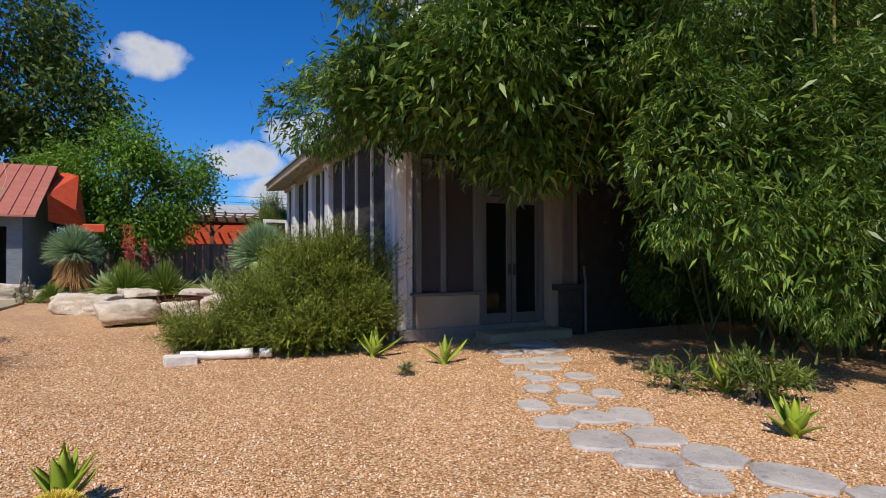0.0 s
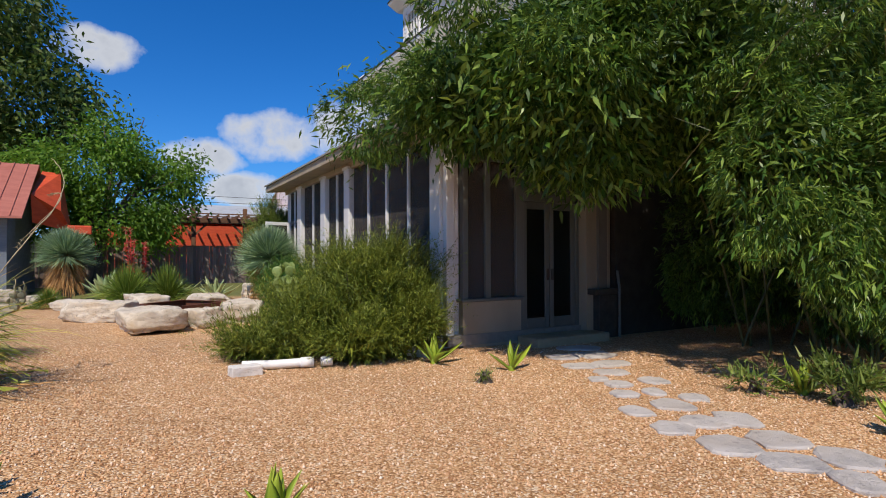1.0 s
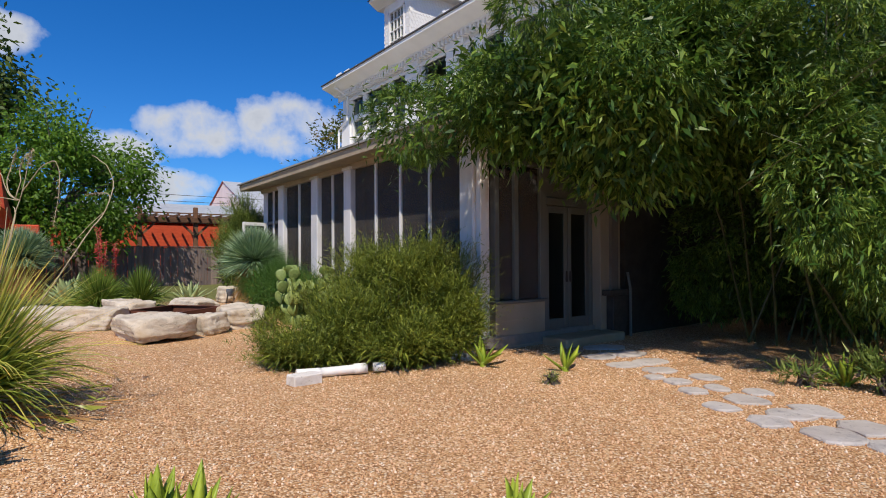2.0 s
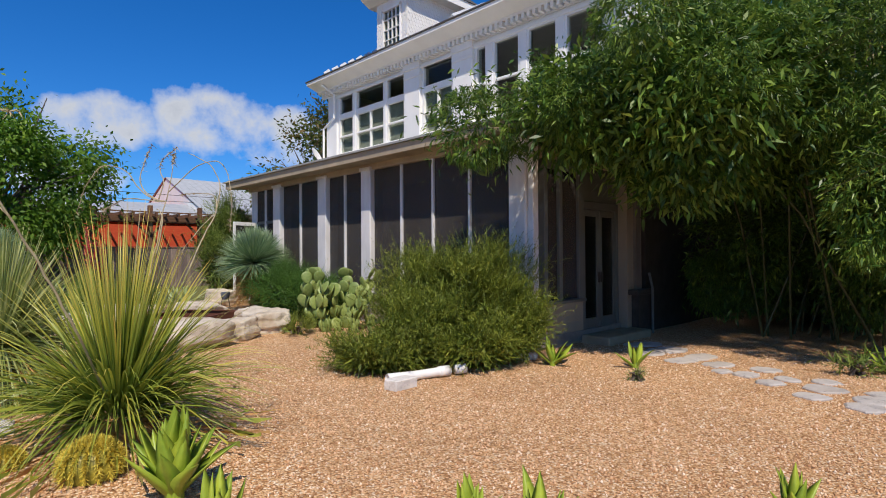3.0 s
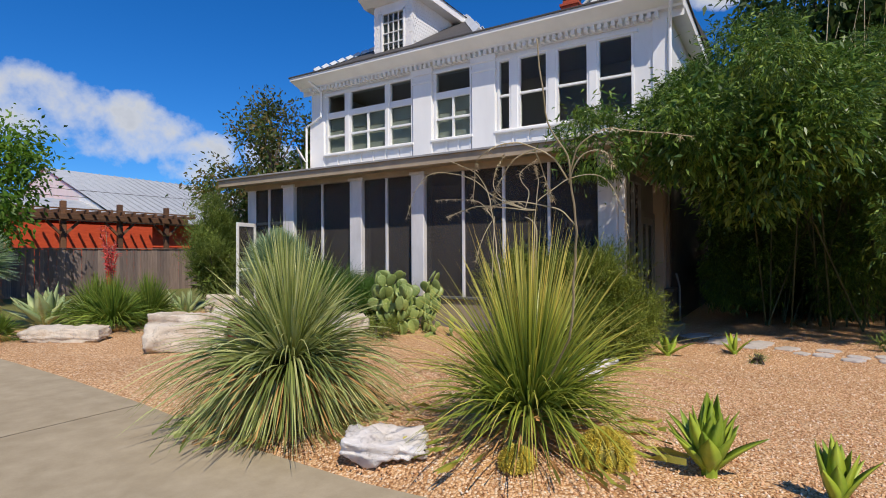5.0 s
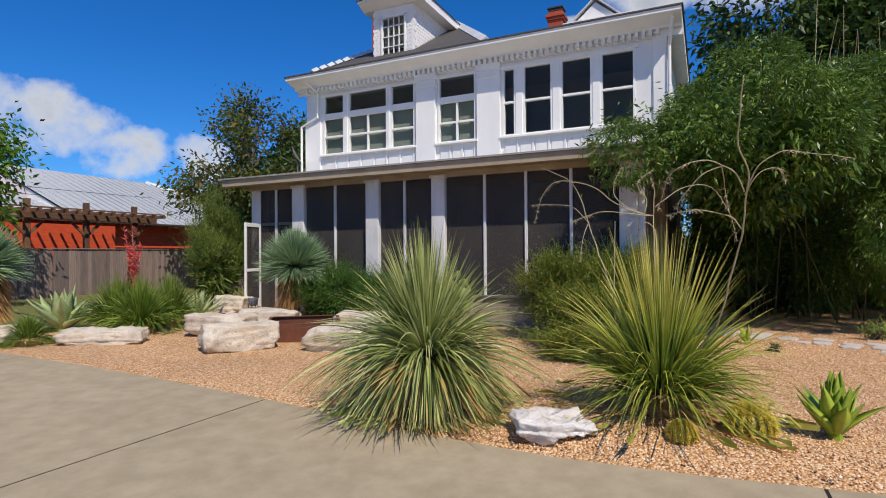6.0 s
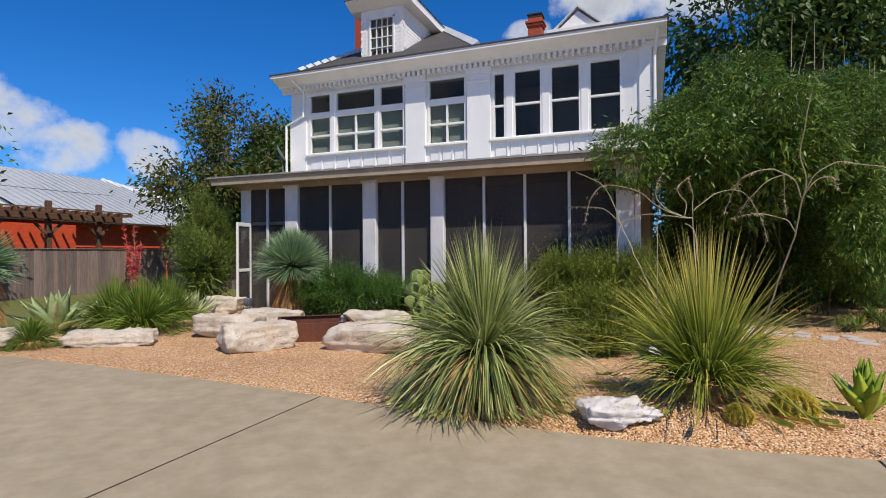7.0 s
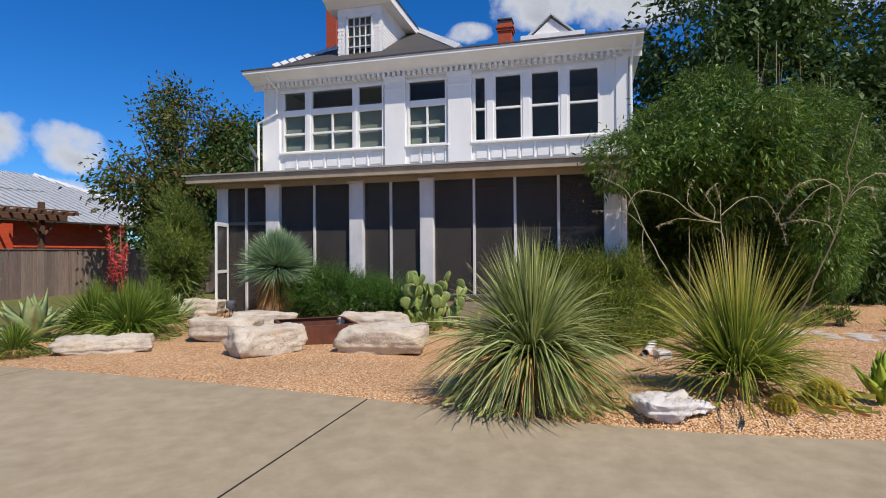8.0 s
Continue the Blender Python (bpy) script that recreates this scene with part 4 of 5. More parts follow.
awn = MB().add([(-4.1, 22.2, 3.5), (-4.1, 24.6, 4.55), (-3.55, 24.6, 4.5), (-3.35, 22.6, 3.0), (-3.1, 23.2, 2.35), (-4.1, 22.4, 2.6)], [(0, 3, 2, 1), (0, 5, 4, 3), (3, 4, 2)])
part("awning", awn, RED_SIDING, shed, "bright red canvas awning")
part("awning_flap", MB().box(-3.2, -2.5, 22.8, 23.0, 2.25, 2.55, cut=.03), RED_SIDING, shed)

line = thing("power_line", "thin black overhead cables", "cable")
for z in (6.3, 5.9):
    pts = [(-30 + 60 * k / 16, 33.5 + 10 * k / 16, z - .9 * (1 - ((k - 8) / 8) ** 2)) for k in range(17)]
    part("cable", MB().tube(pts, [.015] * 17, 4), DARKTRIM, line)


# ---- rocks ----
def boulder(at, size, turn, seed, material, label, category="boulder", group="boulders round the fire pit", rough=1.0, tilt=0.0, sink=.44):
    bm = bmesh.new()
    bmesh.ops.create_cube(bm, size=1.0)
    bmesh.ops.subdivide_edges(bm, edges=bm.edges[:], cuts=15, use_grid_fill=True)
    # split faces: the box's own, slightly askew, and random chamfers
    r = random.Random(seed * 13)
    planes = []
    for ax in range(3):
        for s in (-1, 1):
            n = Vector((r.uniform(-.16, .16), r.uniform(-.16, .16), r.uniform(-.12, .12)))
            n[ax] = s
            planes.append((n.normalized(), r.uniform(.88, 1.0)))
    for _ in range(16):
        n = Vector((r.choice((-1, 1)) * r.uniform(.3, 1), r.choice((-1, 1)) * r.uniform(.3, 1), r.uniform(-.9, .9))).normalized()
        planes.append((n, r.uniform(.86, 1.08) * (abs(n.x) + abs(n.y) + abs(n.z)) * .82))
    for v in bm.verts:
        p = v.co * 2
        q = p.normalized()
        far = min(d / n.dot(q) for n, d in planes if n.dot(q) > .05)
        c = Vector((q.x * far * size[0] / 2, q.y * far * size[1] / 2, q.z * far * size[2] / 2))
        k = Vector((seed * 7.1, seed * 3.3, seed))
        c += q * rough * (noise.noise(c * 2.2 + k) * 0.05 + noise.noise(c * 7 + k) * 0.036 + noise.noise(c * 19 + k) * 0.022)
        ledge = noise.noise(Vector((0, 0, c.z * 11)) + k) * 0.03
        c.x += math.copysign(ledge, q.x) * abs(q.x)
        c.y += math.copysign(ledge, q.y) * abs(q.y)
        if c.z < -size[2] * .2:
            c.x *= .93
            c.y *= .93
        v.co = c
    me = bpy.data.meshes.new("boulder")
    bm.to_mesh(me)
    bm.free()
    me.materials.append(material)
    me.polygons.foreach_set("use_smooth", [True] * len(me.polygons))
    ob = new(category.replace(" ", "_"), me)
    ob.matrix_basis = pose(at[0], at[1], gz(at[0], at[1]) + size[2] * sink, tilt, 0, turn)
    return tagged(ob, label, category, group)


boulder((-1.80, 13.78), (1.22, .80, .43), -28, 1, LIMESTONE, "large squared limestone boulder with a shaded end")
boulder((-.92, 12.08), (1.08, 1.28, .42), 4, 2, LIMESTONE, "squared cream limestone boulder beside the fire pit")
boulder((-.95, 15.2), (.75, 1.15, .43), 15, 3, LIMESTONE, "rounded cream limestone boulder")
boulder((.40, 15.25), (.80, 1.35, .36), 12, 4, LIMESTONE, "flat slab of cream limestone")
boulder((.78, 13.0), (.85, 1.45, .42), -8, 5, LIMESTONE, "flat grey weathered limestone slab")
boulder((2.0, 18.0), (.7, .95, .46), 10, 6, LIMESTONE, "upright cream limestone block beside the porch")
boulder((-2.42, 16.25), (.62, 1.40, .25), 28, 7, LIMESTONE, "long low limestone ledge along the planting bed", group="edging stones")
boulder((-3.3, 17.9), (.6, 1.1, .32), 18, 8, LIMESTONE, "low limestone ledge stone", group="edging stones")
boulder((-4.3, 19.0), (1.0, .6, .45), 5, 9, LIMESTONE, "grey limestone edging rock", group="edging stones")
boulder((-.02, 12.25), (.62, .62, .38), 30, 12, LIMESTONE, "small cream limestone rock")
boulder((-3.90, 8.12), (.46, .66, .17), 18, 10, WHITE_ROCK, "broken white limestone rock beside the driveway", "rock", "white rocks", rough=1.7, sink=.30)
boulder((2.55, 7.75), (.22, .16, .14), 20, 21, WHITE_ROCK, "small white stone under the shrub", "rock", "white rocks")
boulder((2.30, 7.85), (.16, .14, .12), 50, 22, WHITE_ROCK, "small white stone under the shrub", "rock", "white rocks")

pit = thing("fire_pit", "square rusted steel fire pit between limestone boulders", "fire pit", (-.30, 13.75, gz(-.3, 13.75)))
pm = pose(0, 0, 0, 0, 0, 38)
for k in range(4):
    mm = pm @ pose(0, 0, 0, 0, 0, 90 * k)
    part("side_plate", MB().box(-.66, .66, -.66, -.645, -.02, .30, mm, .003).box(-.66, .66, -.66, -.60, .30, .315, mm, .003), CORTEN, pit)
part("ash_bed", MB().box(-.64, .64, -.64, .64, .0, .12, pm), plain("ash", (.06, .055, .05), (.12, .11, .1)), pit)

stand = thing("plant_stand", "small pot on a dark wire stand beside the porch door", "plant stand", (1.7, 17.0, gz(1.7, 17.0)))
part("pot", MB().tube([(0, 0, .24), (0, 0, .30), (0, 0, .40), (0, 0, .44)], [.07, .10, .12, .11], 14), BLUEGREY, stand)
for k in range(4):
    a = k * math.tau / 4 + .4
    part("leg", MB().tube([(.1 * math.cos(a), .1 * math.sin(a), .34), (.12 * math.cos(a), .12 * math.sin(a), .2), (.16 * math.cos(a), .16 * math.sin(a), 0)], [.009] * 3, 6), DARKTRIM, stand)

pipe = thing("drain_pipe", "white plastic drain pipe lying on the gravel", "pipe")
part("pipe_body", MB().tube([(-.02, 7.98, .085), (.35, 7.9, .075), (.72, 7.82, .08)], [.058] * 3, 14, False).tube([(-.02, 7.98, .085), (.35, 7.9, .075), (.72, 7.82, .08)], [.05] * 3, 14, False), PVC, pipe, smooth=True)
part("coupling", MB().tube([(.70, 7.825, .08), (.86, 7.79, .08)], [.068] * 2, 14), PVC, pipe, smooth=True)
part("pipe_end", MB().tube([(.95, 7.77, .08), (1.10, 7.73, .08)], [.062] * 2, 14), PVC, pipe, smooth=True)
block = new("stone_block", MB().box(-.19, .19, -.10, .10, 0, .13, None, .012).mesh("stone_block", WHITE_ROCK))
block.matrix_basis = pose(-.02, 7.72, gz(0, 7.7) - .01, 0, 2, 8)
tagged(block, "pale rectangular stone block under the end of the pipe", "stone block")


# ---- plants ----
def rosette(n, rng, low=-5, high=88, power=1.0):
    """Directions of leaves of a rosette, from flat to upright."""
    az = rng.uniform(0, math.tau, n)
    el = np.radians(low + (high - low) * rng.uniform(0, 1, n) ** power)
    return np.stack([np.cos(az) * np.cos(el), np.sin(az) * np.cos(el), np.sin(el)], 1), el


def tussock(name, label, category, at, n, length, width, material, seed, droop=(.05, .35), low=-5, power=1.0, core=.1, lift=.1, dead=0, group="", short=.66, skirt=0):
    rng = np.random.default_rng(seed)
    th = thing(name, label, category, (at[0], at[1], gz(*at)), group)
    way, el = rosette(n, rng, low, 88, power)
    base = way * core * np.array([1, 1, .6]) + np.array([0, 0, lift])
    L = length * rng.uniform(.72, 1.08, n)
    flat = np.cos(el) ** 1.3
    dr = droop[0] + (droop[1] - droop[0]) * flat * rng.uniform(.5, 1.3, n)
    L = np.where(el < .55, L * (short + (.33 / .55) * np.maximum(el, 0)), L)
    L = np.where(lift + L * (way[:, 2] - dr) < 0, L * .74, L)
    v, f = blades(base, way, L, width * rng.uniform(.7, 1.2, n), dr, 6, .12, .9, rng)
    floor = .015 + rng.uniform(0, .05, len(v))
    v[:, 2] = np.maximum(v[:, 2], floor)
    if skirt:
        # long outer leaves that arch over to the ground
        way, el = rosette(skirt, rng, 14, 56)
        L = length * rng.uniform(.38, .70, skirt)
        v2, f2 = blades(way * core + np.array([0, 0, lift]), way, L, width * rng.uniform(.7, 1.2, skirt), rng.uniform(.25, .8, skirt), 7, .12, .9, rng)
        v2[:, 2] = np.maximum(v2[:, 2], .015 + rng.uniform(0, .06, len(v2)))
        v, f = joined([(v, f), (v2, f2)])
    part("leaves", quads("leaves", v, f, material), material, th)
    if dead:
        way, el = rosette(dead, rng, -25, 15)
        v, f = blades(way * core * .8 + np.array([0, 0, lift]), way, length * rng.uniform(.3, .75, dead), np.full(dead, width), rng.uniform(.1, .6, dead), 4, .1, .9, rng)
        v[:, 2] = np.maximum(v[:, 2], .012 + rng.uniform(0, .03, len(v)))
        part("dead_leaves", quads("dead_leaves", v, f, DRY), DRY, th, "dry straw-coloured leaves round the base")
    crown = MB().tube([(0, 0, -.05), (0, 0, lift * .8), (0, 0, lift + .05)], [core * .9, core, core * .5], 10)
    part("crown", crown, DRY, th)
    return th


tussock("sotol", "silvery green spiky sotol beside the driveway", "sotol", (-3.60, 9.45), 1700, 1.3, .026, SOTOL, 11, (.02, .8), -24, .95, .15, .46, 420, short=.80)
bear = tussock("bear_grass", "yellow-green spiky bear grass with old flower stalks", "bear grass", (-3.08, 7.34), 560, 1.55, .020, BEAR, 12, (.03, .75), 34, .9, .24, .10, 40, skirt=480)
tussock("hesperaloe", "arching green hesperaloe clump with red flower stalks", "hesperaloe", (-1.38, 16.85), 900, 1.05, .024, HESPER, 13, (.1, .9), 20, .8, .25, .08, 0, "hesperaloes")
tussock("hesperaloe", "arching green hesperaloe clump with red flower stalks", "hesperaloe", (-1.30, 17.7), 900, 1.05, .024, HESPER, 14, (.1, .9), 20, .8, .25, .08, 0, "hesperaloes")
tussock("hesperaloe", "arching green hesperaloe clump", "hesperaloe", (-.45, 17.2), 800, 1.05, .024, HESPER, 15, (.1, .9), 22, .8, .22, .08, 0, "hesperaloes")
tussock("grass_tuft", "low grey-green grass tuft at the bed's edge", "grass", (-3.1, 17.3), 600, .55, .014, HESPER, 16, (.3, .8), 5, .8, .2, .05)


def flower_stalks(at, count, height, seed, parent):
    r = random.Random(seed)
    for k in range(count):
        a, lean = r.uniform(0, math.tau), r.uniform(.05, .3)
        h = height * r.uniform(.75, 1.05)
        pts = [(lean * math.cos(a) * s * s + r.uniform(-.01, .01), lean * math.sin(a) * s * s, h * s) for s in (0, .3, .6, .85, 1)]
        st = part("flower_stalk", MB().tube(pts, [.011, .010, .008, .006, .003], 5), RED_FLOWER if r.random() < .4 else STALK, parent)
        st.location = (at[0], at[1], 0)
        rng = np.random.default_rng(seed * 10 + k)
        n = 120
        s = rng.uniform(.5, 1, n)
        base = np.stack([lean * math.cos(a) * s * s, lean * math.sin(a) * s * s, h * s], 1)
        way, _ = rosette(n, rng, -20, 70)
        v, f = blades(base, way, rng.uniform(.04, .11, n), np.full(n, .026), np.zeros(n), 2, .6, .3, rng)
        part("blossom", quads("blossom", v, f, RED_FLOWER), RED_FLOWER, st, "red tubular flowers")


hesp = [o for o in scene.objects if o.name.startswith("hesperaloe")]
flower_stalks((.1, .3), 4, 2.1, 5, hesp[0])
flower_stalks((.3, .1), 3, 1.7, 6, hesp[1])


def yucca(at, trunk, radius, n, seed, label, skirt=True):
    rng = np.random.default_rng(seed)
    th = thing("yucca", label, "yucca", (at[0], at[1], gz(*at)), "yuccas")
    part("trunk", MB().tube([(0, 0, -.05), (.02, 0, trunk * .5), (0, 0, trunk)], [.13, .11, .12], 10), BARK, th)
    way, el = rosette(n, rng, -22, 88, .9)
    L = radius * rng.uniform(.8, 1.05, n)
    v, f = blades(way * .08 + np.array([0, 0, trunk]), way, L, rng.uniform(.024, .038, n), rng.uniform(0, .14, n), 3, .3, .7, rng)
    part("leaves", quads("leaves", v, f, YUCCA), YUCCA, th)
    if skirt:
        k = 900
        az = rng.uniform(0, math.tau, k)
        top = rng.uniform(.45, 1.05, k) * trunk
        way = unit(np.stack([np.cos(az) * .6, np.sin(az) * .6, -np.ones(k)], 1) + rng.normal(0, .08, (k, 3)))
        v, f = blades(np.stack([.2 * np.cos(az), .2 * np.sin(az), top], 1), way, np.minimum(top * .98, rng.uniform(.4, .75, k)), np.full(k, .018), np.zeros(k), 3, .3, .7, rng)
        v[:, 2] = np.maximum(v[:, 2], .01)
        part("skirt", quads("skirt", v, f, DRY), DRY, th, "hanging skirt of dry brown leaves")
    return th


yucca((2.0, 15.95), 1.2, .93, 3000, 31, "blue-green ball-headed yucca with a skirt of dry leaves")
yucca((-2.9, 19.25), 1.32, .80, 2600, 32, "blue-green ball-headed yucca on a trunk")


def leaf_solid(length, width, thick, curl, material, name="leaf", cup=.35, peak=.38):
    """A thick channelled leaf along +x, curving up (curl > 0) or down."""
    vs, fs, n = [], [], 9
    for i in range(n + 1):
        s = i / n
        w = width / 2 * ((.45 + .55 * S(s / peak)) if s < peak else max(0.02, (1 - ((s - peak) / (1 - peak)) ** 1.7)))
        t = thick * (1 - s) ** .7 * .5 + .002
        a = curl * s
        x, z = length * s * (math.cos(a * .5)), length * s * math.sin(a * .5)
        vs += [(x, -w, z + w * cup), (x, 0, z - t), (x, w, z + w * cup), (x, 0, z + t * .6)]
    for i in range(n):
        for k in range(4):
            a, b = i * 4 + k, i * 4 + (k + 1) % 4
            fs.append((a, b, b + 4, a + 4))
    return MB().add(vs, fs + [(0, 3, 2, 1)]).mesh(name, material, True)


def agave(at, size, n, seed, material, label, width=.22, group="agaves", upright=(22, 82)):
    r = random.Random(seed)
    th = thing("agave", label, "agave", (at[0], at[1], gz(*at)), group)
    kinds = [leaf_solid(size * k, size * width * w, size * .09, c, material) for k, w, c in ((1, 1, .35), (.85, 1.05, .1), (.95, .9, -.3))]
    for i in range(n):
        f = i / max(1, n - 1)
        el = upright[0] + (upright[1] - upright[0]) * f + r.uniform(-7, 7)
        az = i * 137.5 + r.uniform(-14, 14)
        k = (.78 + .18 * f if upright[0] > 30 else 1.0 - .2 * f) * r.uniform(.85, 1.1)
        lf = part("leaf", kinds[i % 3], material, th)
        lf.matrix_basis = pose(0, 0, 0, 0, 0, az) @ pose(.03 * size, 0, .05 * size, 0, -el, 0) @ Matrix.Diagonal((k, k, k, 1))
    part("heart", MB().tube([(0, 0, -.03), (0, 0, size * .12), (0, 0, size * .2)], [size * .1, size * .1, size * .03], 8), material, th)
    return th


YG = "bright yellow-green agave with broad soft leaves in the gravel"
agave((-3.10, 6.05), .52, 30, 51, AGAVE, YG, .30, upright=(38, 89))
agave((-3.13, 5.36), .42, 14, 52, AGAVE, YG, .28, upright=(52, 88))
agave((-2.11, 4.64), .35, 12, 53, AGAVE, YG, .28, upright=(50, 86))
agave((-2.00, 4.28), .44, 13, 54, AGAVE, YG, .26, upright=(46, 86))
agave((-.58, 3.54), .37, 12, 55, AGAVE, YG, .28, upright=(44, 88))
agave((4.22, 2.62), .36, 15, 56, AGAVE, YG, .36, upright=(31, 84))
agave((4.95, 3.76), .50, 11, 57, AGAVE, "green agave among leafy weeds at the bamboo's edge", .16)
agave((2.38, 7.22), .48, 8, 58, AGAVE, "young green agave with upright leaves", .3, upright=(20, 86))
agave((3.02, 6.30), .44, 6, 59, AGAVE, "sparse young agave with a browned leaf", .22, upright=(30, 80))
agave((-1.85, 18.55), 1.0, 26, 61, PALE_AGAVE, "large pale blue-green agave behind the stone ledge", .30)
agave((-.25, 17.9), .85, 24, 62, PALE_AGAVE, "pale variegated agave among the hesperaloes", .2)
agave((.85, 17.9), .80, 24, 63, PALE_AGAVE, "pale variegated agave among the hesperaloes", .2)


def prickly_pear(at, height, pads, seed, material, label, spread=.75):
    r = random.Random(seed)
    th = thing("prickly_pear", label, "cactus", (at[0], at[1], gz(*at)), "prickly pears")
    bm = bmesh.new()
    bmesh.ops.create_uvsphere(bm, u_segments=12, v_segments=8, radius=1)
    for v in bm.verts:
        z = v.co.z
        v.co = Vector((v.co.x * .42 * (1 + .25 * z), v.co.y * .09, (z + 1) * .5))
    me = bpy.data.meshes.new("pad")
    bm.to_mesh(me)
    bm.free()
    me.materials.append(material)
    me.polygons.foreach_set("use_smooth", [True] * len(me.polygons))
    live = []
    for k in range(pads):
        if k < max(4, pads // 6):
            root = Matrix.Translation((r.uniform(-spread, spread) * .6, r.uniform(-spread, spread) * .6, -.03))
            m = root @ pose(0, 0, 0, r.uniform(-18, 18), r.uniform(-25, 25), r.uniform(0, 180))
        else:
            pm, ps = r.choice(live[-pads // 2:])
            top = pm @ Vector((r.uniform(-.25, .25) * ps, 0, .93 * ps))
            if top.z > height * .82:
                pm, ps = live[r.randrange(max(4, pads // 6))]
                top = pm @ Vector((r.uniform(-.3, .3) * ps, 0, .85 * ps))
            out = Vector((top.x, top.y, 0))
            m = Matrix.Translation(top) @ pose(0, 0, 0, r.uniform(-30, 30) - 18 * out.y, r.uniform(-35, 35) + 18 * out.x, r.uniform(0, 180))
        s = min(.29, height * r.uniform(.18, .27))
        live.append((m, s))
        part("pad", me, material, th).matrix_basis = m @ Matrix.Diagonal((s, s, s, 1))
    return th


prickly_pear((2.2, 12.3), 1.3, 150, 71, PEAR, "green prickly pear cactus with many round pads beside the porch", 1.15)
prickly_pear((1.9, 11.4), .55, 18, 72, PEAR, "low prickly pear cactus", .5)
prickly_pear((-3.75, 17.5), .75, 26, 73, GREY_PEAR, "greyish spiny prickly pear beside the rocks", .5)


def barrel(at, radius, seed):
    th = thing("barrel_cactus", "golden barrel cactus with dense yellow spines", "cactus", (at[0], at[1], gz(*at)), "barrel cacti")
    vs, fs, nu, nv = [], [], 48, 12
    for j in range(nv + 1):
        p = -.42 + (math.pi / 2 + .40) * j / nv
        for i in range(nu):
            rib = 1 + .06 * math.cos(i * math.tau / nu * 16)
            rr = radius * math.cos(p) * rib
            vs.append((rr * math.cos(i * math.tau / nu), rr * math.sin(i * math.tau / nu), radius * (.38 + .95 * math.sin(p))))
    fs = [(j * nu + i, j * nu + (i + 1) % nu, (j + 1) * nu + (i + 1) % nu, (j + 1) * nu + i) for j in range(nv) for i in range(nu)]
    part("body", MB().add(vs, fs), BARREL, th, smooth=True)
    rng = np.random.default_rng(seed)
    n = 5200
    rib = np.round(rng.uniform(0, 16, n)) * math.tau / 16
    p = rng.uniform(-.25, 1.5, n)
    d = np.stack([np.cos(rib) * np.cos(p), np.sin(rib) * np.cos(p), .95 * np.sin(p)], 1)
    way = unit(d + rng.normal(0, .55, (n, 3)))
    v, f = blades(d * radius * 1.05 + np.array([0, 0, .38 * radius]), way, radius * rng.uniform(.16, .34, n), np.full(n, .009), np.full(n, .1), 1, .2, .9, rng)
    part("spine_coat", quads("spine_coat", v, f, SPINE), SPINE, th)


barrel((-3.39, 6.66), .16, 81)
barrel((-3.77, 7.14), .10, 82)
barrel((-.56, 3.2), .14, 83)


def diamonds(base, way, length, width, droop, rng):
    """Small leaves, one kite-shaped quad each."""
    side = unit(np.cross(way, rng.normal(0, 1, way.shape)))
    mid = base + way * (length * .4)[:, None]
    tip = base + way * length[:, None]
    tip[:, 2] -= droop * length
    v = np.stack([base, mid - side * (width / 2)[:, None], tip, mid + side * (width / 2)[:, None]], 1).reshape(-1, 3)
    return v, np.arange(len(v)).reshape(-1, 4)


def leaf_cloud(blobs, clusters, per, size, material, seed, name, steps=1, shell=(.7, 1.03), spread=.3, down=.35, width=.32, keep=None, need=-.05, freq=.8, peak=.35, lump=0.0):
    """Leaves in clusters over the outside of rounded volumes, with gaps."""
    rng = np.random.default_rng(seed)
    vol = np.array([b[3] * b[4] + b[4] * b[5] + b[3] * b[5] for b in blobs])
    pick = rng.choice(len(blobs), clusters, p=vol / vol.sum())
    B = np.array(blobs, dtype=float)[pick]
    d = unit(rng.normal(0, 1, (clusters, 3)))
    c = B[:, :3] + d * B[:, 3:6] * rng.uniform(shell[0], shell[1], clusters)[:, None]
    if lump:
        c += d * B[:, 3:6] * (lump * np.array([noise.noise(Vector(p) * 1.5) for p in c]))[:, None]
    ok = np.ones(clusters, bool)
    for b in blobs:
        q = (c - np.array(b[:3])) / np.array(b[3:6])
        ok &= (q ** 2).sum(1) > .42
    gap = np.array([noise.noise(Vector(p) * freq) for p in c])
    ok &= gap > need
    if keep is not None:
        ok &= keep(c)
    c, d = c[ok], d[ok]
    n = len(c) * per
    base = np.repeat(c, per, 0) + rng.normal(0, spread, (n, 3))
    out = np.repeat(d, per, 0)
    way = unit(out * .7 + rng.normal(0, .6, (n, 3)) + np.array([0, 0, -down]))
    if keep is not None:
        g = keep(base)
        base, way = base[g], way[g]
        n = len(base)
    L = size * rng.uniform(.6, 1.2, n)
    return base, way, L, diamonds(base, way, L, L * width, rng.uniform(0, .25, n), rng)


